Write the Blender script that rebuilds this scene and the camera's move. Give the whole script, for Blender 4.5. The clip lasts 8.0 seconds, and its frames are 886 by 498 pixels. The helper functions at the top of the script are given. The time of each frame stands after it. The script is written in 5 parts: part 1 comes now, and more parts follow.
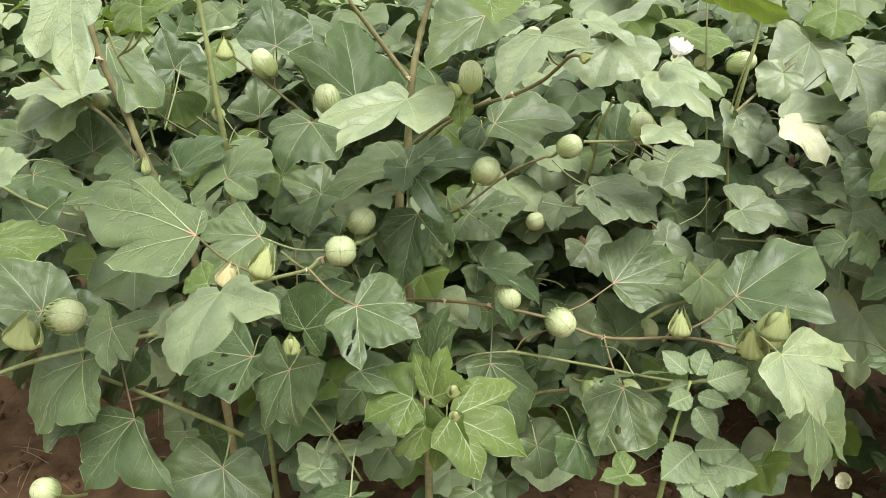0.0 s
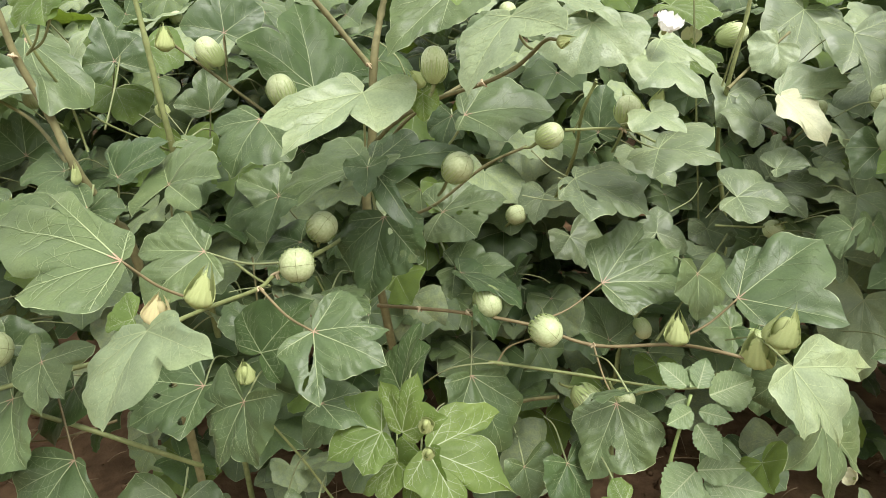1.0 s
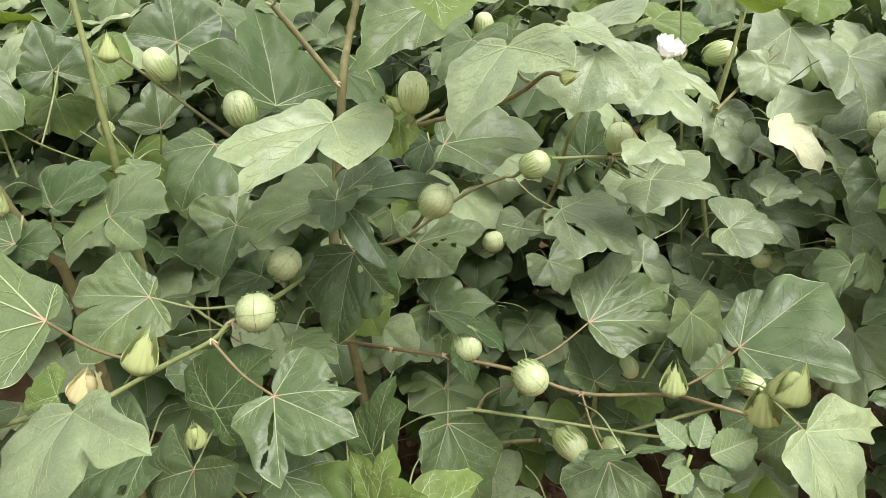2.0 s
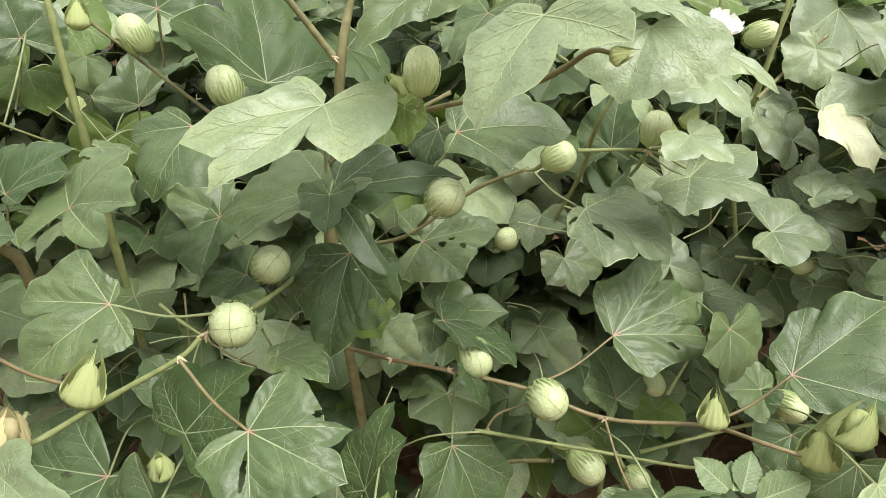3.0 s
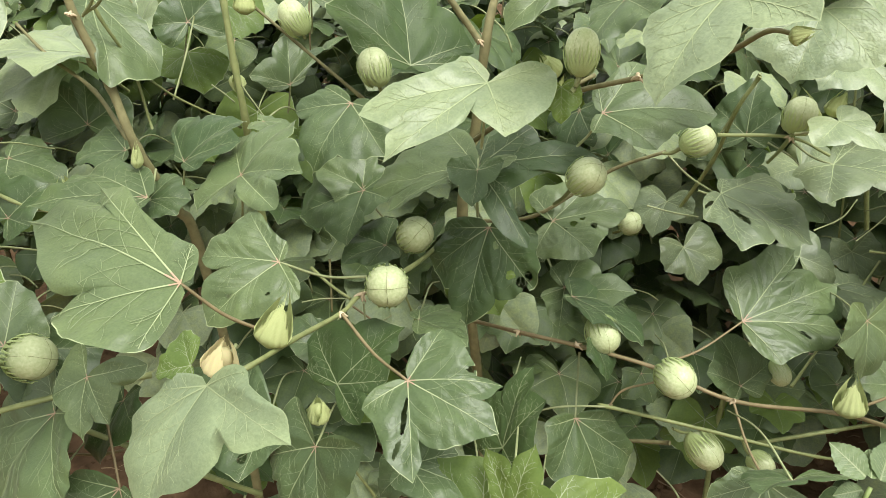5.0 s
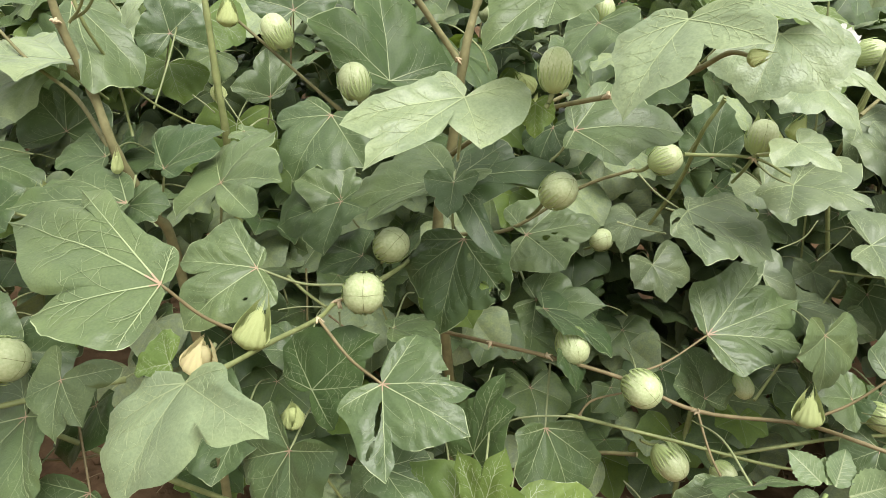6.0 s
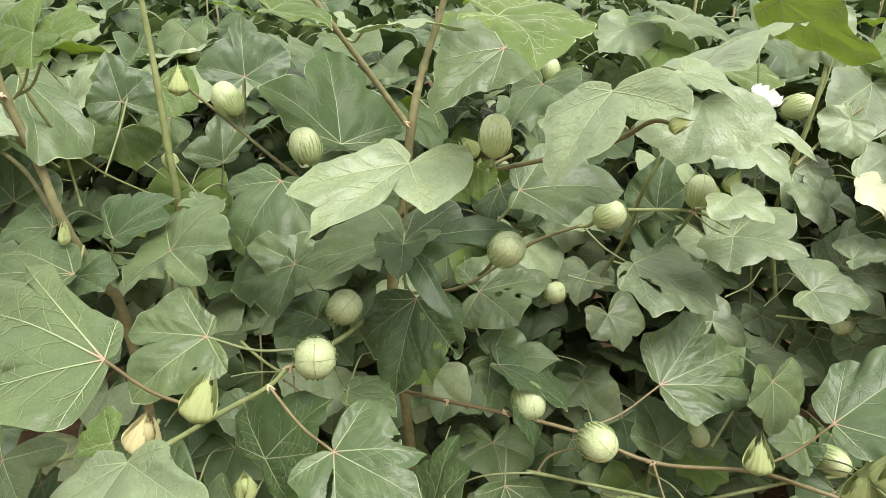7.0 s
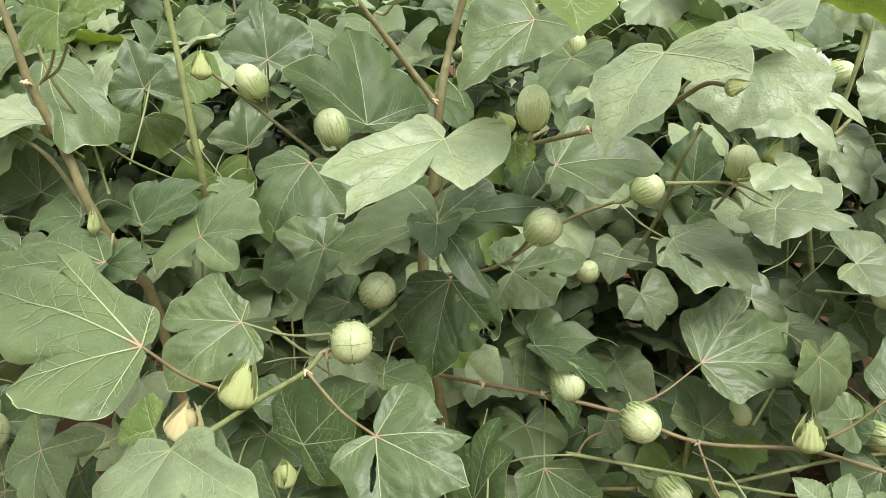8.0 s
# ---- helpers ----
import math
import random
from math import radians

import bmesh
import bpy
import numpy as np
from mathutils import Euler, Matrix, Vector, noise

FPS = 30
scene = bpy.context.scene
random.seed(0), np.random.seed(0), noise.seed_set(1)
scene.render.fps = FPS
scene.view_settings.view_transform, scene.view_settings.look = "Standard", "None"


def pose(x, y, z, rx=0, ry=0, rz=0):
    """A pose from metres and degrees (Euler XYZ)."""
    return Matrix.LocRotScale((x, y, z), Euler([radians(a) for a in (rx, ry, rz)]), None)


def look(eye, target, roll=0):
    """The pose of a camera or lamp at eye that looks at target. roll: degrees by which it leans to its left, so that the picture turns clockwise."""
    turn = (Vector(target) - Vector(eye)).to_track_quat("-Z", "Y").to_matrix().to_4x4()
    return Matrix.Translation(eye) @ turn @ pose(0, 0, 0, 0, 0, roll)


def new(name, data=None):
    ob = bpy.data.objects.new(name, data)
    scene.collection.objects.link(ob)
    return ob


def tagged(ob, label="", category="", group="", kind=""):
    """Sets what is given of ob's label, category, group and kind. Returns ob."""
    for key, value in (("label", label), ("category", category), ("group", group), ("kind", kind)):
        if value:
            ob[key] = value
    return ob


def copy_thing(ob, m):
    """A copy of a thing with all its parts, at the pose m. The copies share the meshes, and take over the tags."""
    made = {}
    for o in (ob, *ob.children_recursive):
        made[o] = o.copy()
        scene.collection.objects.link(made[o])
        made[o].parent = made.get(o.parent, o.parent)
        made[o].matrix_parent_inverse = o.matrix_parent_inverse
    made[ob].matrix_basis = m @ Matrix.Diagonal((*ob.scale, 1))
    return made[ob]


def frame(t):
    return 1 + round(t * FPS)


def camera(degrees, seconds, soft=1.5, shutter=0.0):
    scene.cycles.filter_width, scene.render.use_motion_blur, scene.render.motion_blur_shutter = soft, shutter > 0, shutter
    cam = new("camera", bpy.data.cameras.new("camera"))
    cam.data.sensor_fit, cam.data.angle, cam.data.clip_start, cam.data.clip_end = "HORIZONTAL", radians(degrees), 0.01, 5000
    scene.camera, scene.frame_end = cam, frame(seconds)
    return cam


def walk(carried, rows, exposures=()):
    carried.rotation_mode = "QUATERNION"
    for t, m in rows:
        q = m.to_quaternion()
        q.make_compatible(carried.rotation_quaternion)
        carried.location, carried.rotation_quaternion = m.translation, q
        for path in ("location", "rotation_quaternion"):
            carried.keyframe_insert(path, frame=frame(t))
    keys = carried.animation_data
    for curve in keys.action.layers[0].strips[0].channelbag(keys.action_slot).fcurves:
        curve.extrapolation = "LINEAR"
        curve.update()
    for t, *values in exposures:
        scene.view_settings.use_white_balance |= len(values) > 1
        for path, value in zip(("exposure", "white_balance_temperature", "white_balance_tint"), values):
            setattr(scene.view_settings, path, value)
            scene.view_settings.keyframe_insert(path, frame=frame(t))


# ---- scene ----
cam = camera(64.2, 8.0, soft=0.3)
PATH = [
    (0, (0.0000, 0.0000, 1.2500), (0.0000, 1.8544, 0.5008), 0.00),
    (0.5, (-0.0279, 0.0349, 1.2256), (0.0556, 1.8741, 0.4443), 0.24),
    (1, (0.0223, 0.1085, 1.2475), (0.0593, 1.9367, 0.4372), -1.65),
    (1.5, (0.0147, 0.1613, 1.2619), (0.1491, 1.9840, 0.4498), -0.56),
    (1.7, (0.0095, 0.1767, 1.2606), (0.1558, 2.0011, 0.4542), -0.22),
    (2.8, (0.0164, 0.3037, 1.2485), (0.1269, 2.1056, 0.3876), 0.71),
    (3, (0.0139, 0.3177, 1.2367), (0.1409, 2.1163, 0.3714), 1.12),
    (3.5, (-0.0069, 0.3353, 1.2193), (0.0159, 2.1196, 0.3161), 0.64),
    (4, (-0.0409, 0.3237, 1.2167), (-0.0860, 2.1270, 0.3528), 1.99),
    (4.5, (-0.0615, 0.2982, 1.2195), (-0.1512, 2.0978, 0.3514), 1.98),
    (4.7, (-0.0406, 0.2883, 1.2368), (-0.1736, 2.0703, 0.3385), 0.02),
    (6, (-0.0405, 0.2540, 1.2351), (-0.0935, 2.0685, 0.3954), 2.07),
    (6.5, (-0.0348, 0.2571, 1.2348), (-0.0365, 2.0824, 0.4173), 2.16),
    (7, (-0.0243, 0.2503, 1.2501), (0.0145, 2.1208, 0.5434), 1.39),
    (7.5, (-0.0357, 0.2495, 1.2275), (-0.0443, 2.0873, 0.4384), 0.98),
    (8, (-0.0428, 0.2656, 1.2369), (-0.0532, 2.1217, 0.4921), -0.52),
]
walk(cam, [(t, look(eye, target, roll)) for t, eye, target, roll in PATH], [(0.0, 0.95), (8.0, 0.95)])

# ---- world and light: a bright overcast day ----
world = bpy.data.worlds.new("sky")
scene.world = world
world.use_nodes = True
wn, wl = world.node_tree.nodes, world.node_tree.links
sky = wn.new("ShaderNodeTexSky")
sky.sky_type = "NISHITA"
sky.sun_disc = False
sky.sun_elevation, sky.sun_rotation = radians(68), radians(152)
sky.air_density, sky.dust_density, sky.ozone_density = 1.0, 4.0, 1.0
cloud = wn.new("ShaderNodeMixRGB")
cloud.inputs["Fac"].default_value = 0.8
cloud.inputs["Color2"].default_value = (7.4, 7.3, 6.7, 1)
wl.new(sky.outputs["Color"], cloud.inputs["Color1"])
wl.new(cloud.outputs["Color"], wn["Background"].inputs["Color"])
wn["Background"].inputs["Strength"].default_value = 0.11

sun = new("sun", bpy.data.lights.new("sun", "SUN"))
sun.data.energy, sun.data.angle, sun.data.color = 2.4, radians(28), (1.0, 0.975, 0.93)
sun.matrix_world = look((1.7, -2.0, 4.4), (0.0, 0.0, 0.0))

# ---- materials ----


def mat(name, rough=0.5, spec=0.5):
    m = bpy.data.materials.new(name)
    m.use_nodes = True
    b = m.node_tree.nodes["Principled BSDF"]
    b.inputs["Roughness"].default_value = rough
    b.inputs["Specular IOR Level"].default_value = spec
    return m, m.node_tree.nodes, m.node_tree.links, b


def noise_node(nodes, links, scale, detail=4.0, rough=0.55, coord="Object"):
    tc = nodes.new("ShaderNodeTexCoord")
    n = nodes.new("ShaderNodeTexNoise")
    n.inputs["Scale"].default_value, n.inputs["Detail"].default_value = scale, detail
    n.inputs["Roughness"].default_value = rough
    links.new(tc.outputs[coord], n.inputs["Vector"])
    return n


def ramp(nodes, links, source, stops):
    r = nodes.new("ShaderNodeValToRGB")
    while len(r.color_ramp.elements) < len(stops):
        r.color_ramp.elements.new(0.5)
    for e, (p, c) in zip(r.color_ramp.elements, stops):
        e.position, e.color = p, (*c, 1)
    links.new(source, r.inputs["Fac"])
    return r


def mix(nodes, links, kind, fac, a, b):
    m = nodes.new("ShaderNodeMixRGB")
    m.blend_type = kind
    for key, v in (("Fac", fac), ("Color1", a), ("Color2", b)):
        if hasattr(v, "links"):
            links.new(v, m.inputs[key])
        else:
            m.inputs[key].default_value = v if key == "Fac" else (*v, 1)
    return m.outputs["Color"]


def bump(nodes, links, height, strength, distance, b):
    n = nodes.new("ShaderNodeBump")
    n.inputs["Strength"].default_value, n.inputs["Distance"].default_value = strength, distance
    links.new(height, n.inputs["Height"])
    links.new(n.outputs["Normal"], b.inputs["Normal"])


def leaf_material(name, tones, through_tone, rough, spec, amount):
    """Leaf blade: mottled green with a fine net of veinlets, some light passing through it."""
    m, nodes, links, b = mat(name, rough, spec)
    b.inputs["Sheen Weight"].default_value, b.inputs["Sheen Roughness"].default_value = 0.06, 0.4
    info = nodes.new("ShaderNodeObjectInfo")
    tone = ramp(nodes, links, info.outputs["Random"], [(0.0, tones[0]), (0.45, tones[1]), (1.0, tones[2])])
    blot = noise_node(nodes, links, 26.0, 5.0, 0.6)
    spread = ramp(nodes, links, blot.outputs["Fac"], [(0.25, (0.6, 0.65, 0.62)), (0.75, (1.34, 1.28, 1.25))])
    col = mix(nodes, links, "MULTIPLY", 0.75, tone.outputs["Color"], spread.outputs["Color"])
    broad = noise_node(nodes, links, 7.0, 2.0)
    patch = ramp(nodes, links, broad.outputs["Fac"], [(0.35, (0.86, 0.9, 0.94)), (0.7, (1.14, 1.15, 0.91))])
    col = mix(nodes, links, "MULTIPLY", 0.8, col, patch.outputs["Color"])
    tc = nodes.new("ShaderNodeTexCoord")
    cells = nodes.new("ShaderNodeTexVoronoi")
    cells.feature = "DISTANCE_TO_EDGE"
    cells.inputs["Scale"].default_value = 330.0
    links.new(tc.outputs["Object"], cells.inputs["Vector"])
    net = ramp(nodes, links, cells.outputs["Distance"], [(0.0, (1.18, 1.16, 1.12)), (0.16, (0.98, 0.98, 0.98))])
    col = mix(nodes, links, "MULTIPLY", 0.35, col, net.outputs["Color"])
    grain = noise_node(nodes, links, 420.0, 3.0, 0.6)
    dust = ramp(nodes, links, grain.outputs["Fac"], [(0.3, (0.82, 0.84, 0.82)), (0.7, (1.16, 1.14, 1.14))])
    col = mix(nodes, links, "MULTIPLY", 0.7, col, dust.outputs["Color"])
    speck = noise_node(nodes, links, 95.0, 3.0, 0.7)
    spots = ramp(nodes, links, speck.outputs["Fac"], [(0.75, (0, 0, 0)), (0.8, (0.8, 0.8, 0.8))])
    col = mix(nodes, links, "MIX", spots.outputs["Color"], col, (0.05, 0.06, 0.03))
    links.new(col, b.inputs["Base Color"])
    h = nodes.new("ShaderNodeMath")
    h.operation = "ADD"
    crinkle = noise_node(nodes, links, 75.0, 4.0, 0.6)
    links.new(crinkle.outputs["Fac"], h.inputs[0])
    soft = nodes.new("ShaderNodeMath")
    soft.operation = "MULTIPLY"
    soft.inputs[1].default_value = 0.35
    links.new(cells.outputs["Distance"], soft.inputs[0])
    links.new(soft.outputs["Value"], h.inputs[1])
    bump(nodes, links, h.outputs["Value"], 0.24, 0.003, b)
    wear = ramp(nodes, links, broad.outputs["Fac"], [(0.3, (rough - 0.06,) * 3), (0.7, (rough + 0.1,) * 3)])
    links.new(wear.outputs["Color"], b.inputs["Roughness"])
    t = nodes.new("ShaderNodeBsdfTranslucent")
    t.inputs["Color"].default_value = (*through_tone, 1)
    ms = nodes.new("ShaderNodeMixShader")
    ms.inputs["Fac"].default_value = amount
    links.new(b.outputs["BSDF"], ms.inputs[1])
    links.new(t.outputs["BSDF"], ms.inputs[2])
    links.new(ms.outputs["Shader"], nodes["Material Output"].inputs["Surface"])
    return m


def plain_material(name, dark, light, scale, rough=0.6, spec=0.4, relief=0.3, depth=0.001, stretch=None, thin=0.0):
    """Two tones mixed by a noise of that scale, with a fine relief."""
    m, nodes, links, b = mat(name, rough, spec)
    n = noise_node(nodes, links, scale, 5.0)
    if stretch:
        mp = nodes.new("ShaderNodeMapping")
        mp.inputs["Scale"].default_value = stretch
        links.new(n.inputs["Vector"].links[0].from_socket, mp.inputs["Vector"])
        links.new(mp.outputs["Vector"], n.inputs["Vector"])
    r = ramp(nodes, links, n.outputs["Fac"], [(0.3, dark), (0.7, light)])
    info = nodes.new("ShaderNodeObjectInfo")
    own = ramp(nodes, links, info.outputs["Random"], [(0.0, (0.85, 0.85, 0.85)), (1.0, (1.12, 1.12, 1.12))])
    col = mix(nodes, links, "MULTIPLY", 0.8, r.outputs["Color"], own.outputs["Color"])
    links.new(col, b.inputs["Base Color"])
    bump(nodes, links, n.outputs["Fac"], relief, depth, b)
    if thin:
        t = nodes.new("ShaderNodeBsdfTranslucent")
        links.new(col, t.inputs["Color"])
        ms = nodes.new("ShaderNodeMixShader")
        ms.inputs["Fac"].default_value = thin
        links.new(b.outputs["BSDF"], ms.inputs[1])
        links.new(t.outputs["BSDF"], ms.inputs[2])
        links.new(ms.outputs["Shader"], nodes["Material Output"].inputs["Surface"])
    return m


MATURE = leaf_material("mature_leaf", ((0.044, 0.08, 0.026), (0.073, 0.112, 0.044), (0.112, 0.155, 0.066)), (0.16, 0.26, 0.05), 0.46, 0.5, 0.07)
# Paler upper leaves, with brightness and sheen from the sky put into the colour.
SKYLIT = leaf_material("pale_skylit_leaf", ((0.2, 0.255, 0.145), (0.225, 0.28, 0.162), (0.25, 0.305, 0.178)), (0.22, 0.34, 0.07), 0.45, 0.55, 0.12)
# Young leaves' own yellow-green, also standing in for light through undersides overhead.
YOUNG_BACKLIT = leaf_material("young_backlit_leaf", ((0.1, 0.155, 0.042), (0.115, 0.175, 0.046), (0.13, 0.19, 0.05)), (0.26, 0.38, 0.04), 0.52, 0.35, 0.28)
FADED = leaf_material("faded_leaf", ((0.56, 0.57, 0.4), (0.6, 0.61, 0.43), (0.63, 0.64, 0.46)), (0.4, 0.42, 0.2), 0.52, 0.4, 0.14)
GREEN = leaf_material("green_leaf", ((0.044, 0.077, 0.024), (0.052, 0.088, 0.028), (0.06, 0.098, 0.033)), (0.16, 0.3, 0.04), 0.5, 0.34, 0.1)
# Mature tone lifted: haze and brightness on right-hand leaves put into the colour.
BRIGHTENED = leaf_material("grey_green_brightened_leaf", ((0.115, 0.15, 0.083), (0.135, 0.175, 0.097), (0.16, 0.2, 0.112)), (0.2, 0.3, 0.06), 0.45, 0.5, 0.09)
WEED = leaf_material("weed_leaf", ((0.15, 0.205, 0.105), (0.17, 0.23, 0.115), (0.19, 0.25, 0.125)), (0.22, 0.35, 0.08), 0.52, 0.4, 0.12)
VEIN_PALE = plain_material("pale_leaf_vein", (0.27, 0.33, 0.17), (0.33, 0.39, 0.21), 60, 0.5, 0.4, 0.1)
VEIN_FADED = plain_material("faded_leaf_vein", (0.6, 0.6, 0.4), (0.7, 0.7, 0.5), 60, 0.5, 0.4, 0.1)
VEIN_RED = plain_material("reddish_vein", (0.3, 0.22, 0.14), (0.4, 0.28, 0.2), 60, 0.5, 0.4, 0.1)
VEIN = plain_material("leaf_vein", (0.23, 0.285, 0.145), (0.32, 0.375, 0.2), 60, 0.5, 0.4, 0.1)
VEIN_FINE = plain_material("fine_leaf_vein", (0.15, 0.2, 0.095), (0.215, 0.265, 0.135), 60, 0.5, 0.4, 0.1)
STEM_GREEN = plain_material("green_stem", (0.16, 0.19, 0.07), (0.24, 0.27, 0.11), 90, 0.55, 0.4, 0.4, 0.0008)
WEED_STEM = plain_material("weed_stem", (0.2, 0.28, 0.09), (0.28, 0.36, 0.13), 80, 0.55, 0.4, 0.3, 0.0008)
STEM_BROWN = plain_material("brown_stem", (0.135, 0.13, 0.06), (0.235, 0.22, 0.105), 70, 0.65, 0.3, 0.5, 0.001)
PETIOLE = plain_material("green_petiole", (0.22, 0.26, 0.12), (0.3, 0.33, 0.17), 60, 0.55, 0.4, 0.2)
PETIOLE_RED = plain_material("red_petiole", (0.16, 0.13, 0.065), (0.25, 0.2, 0.105), 60, 0.55, 0.4, 0.2)
BOLL = plain_material("boll_skin", (0.36, 0.43, 0.21), (0.52, 0.57, 0.33), 7, 0.42, 0.5, 0.12, 0.008)
SEAM = plain_material("boll_seam", (0.17, 0.19, 0.08), (0.27, 0.29, 0.14), 90, 0.7, 0.2)
BRACT = plain_material("bract_skin", (0.31, 0.41, 0.15), (0.47, 0.54, 0.26), 70, 0.55, 0.3, 0.4, 0.0008, (1, 1, 0.2), 0.2)
BUD = plain_material("bud_skin", (0.36, 0.44, 0.17), (0.52, 0.56, 0.27), 70, 0.55, 0.3, 0.4, 0.0008, None, 0.2)
BLUSH = plain_material("blush_bract", (0.46, 0.5, 0.22), (0.56, 0.42, 0.27), 30, 0.55, 0.3, 0.3, 0.0008, None, 0.2)
PETAL = plain_material("cream_petal", (0.68, 0.66, 0.42), (0.78, 0.76, 0.55), 40, 0.6, 0.2, 0.2, 0.0008, None, 0.25)
WHITE = plain_material("white_petal", (0.76, 0.76, 0.72), (0.84, 0.84, 0.8), 40, 0.6, 0.2, 0.2, 0.0008, None, 0.25)
SOIL = plain_material("soil_earth", (0.085, 0.051, 0.028), (0.205, 0.127, 0.072), 14, 0.95, 0.15, 0.9, 0.02)
LITTER_PALE = plain_material("dry_scale", (0.36, 0.28, 0.17), (0.55, 0.47, 0.32), 90, 0.8, 0.2, 0.4)
LITTER = plain_material("dry_litter", (0.17, 0.12, 0.07), (0.36, 0.26, 0.16), 40, 0.9, 0.15, 0.4)

# ---- helpers for things and their parts ----


def mesh_of(name, bm, *materials):
    me = bpy.data.meshes.new(name)
    bm.to_mesh(me)
    bm.free()
    for m in materials:
        me.materials.append(m)
    me.polygons.foreach_set("use_smooth", [True] * len(me.polygons))
    return me


WORLD_OF = {}


def attach(name, me, parent, m=None, label=""):
    """A mesh object at the world pose m, under a thing or part."""
    m = m or Matrix.Identity(4)
    ob = new(name, me)
    ob.parent = parent
    ob.matrix_basis = WORLD_OF[parent].inverted() @ m
    WORLD_OF[ob] = m
    if label:
        ob["label"] = label
    return ob


def thing(name, base, label, category, group=""):
    ob = new(name)
    ob.empty_display_size = 0.05
    ob.matrix_basis = Matrix.Translation(base)
    WORLD_OF[ob] = Matrix.Translation(base)
    return tagged(ob, label, category, group)


def spline(points, steps):
    """Catmull-Rom through the points."""
    p = [Vector(a) for a in points]
    p = [p[0] * 2 - p[1]] + p + [p[-1] * 2 - p[-2]]
    out = []
    for i in range(1, len(p) - 2):
        a, b, c, d = p[i - 1:i + 3]
        for k in range(steps):
            s = k / steps
            out.append(0.5 * (2 * b + (c - a) * s + (2 * a - 5 * b + 4 * c - d) * s * s + (3 * b - a - 3 * c + d) * s ** 3))
    out.append(p[-2])
    return out


def tube(bm, points, r0, r1, sides=6, steps=5, knots=0.0, index=0):
    """A tapered, slightly uneven tube; knots: how far it swells at the given points."""
    line = spline(points, steps)
    n = len(line)
    rings = []
    side = Vector((0.31, 0.2, 0.93))
    for i, c in enumerate(line):
        d = (line[min(i + 1, n - 1)] - line[max(i - 1, 0)]).normalized()
        x = d.cross(side)
        if x.length < 0.1:
            x = d.cross(Vector((1, 0, 0)))
        x.normalize()
        y = d.cross(x)
        r = r0 + (r1 - r0) * i / (n - 1)
        if knots and i % steps == 0:
            r *= 1 + knots
        r *= 1 + 0.08 * noise.noise(c * 60)
        rings.append([bm.verts.new(c + (x * math.cos(a) + y * math.sin(a)) * r) for a in (2 * math.pi * k / sides for k in range(sides))])
    for a, b in zip(rings, rings[1:]):
        for k in range(sides):
            f = bm.faces.new((a[k], a[(k + 1) % sides], b[(k + 1) % sides], b[k]))
            f.material_index = index
    for ring in (rings[0], rings[-1]):
        bm.faces.new(ring).material_index = index


# ---- the cotton leaf ----


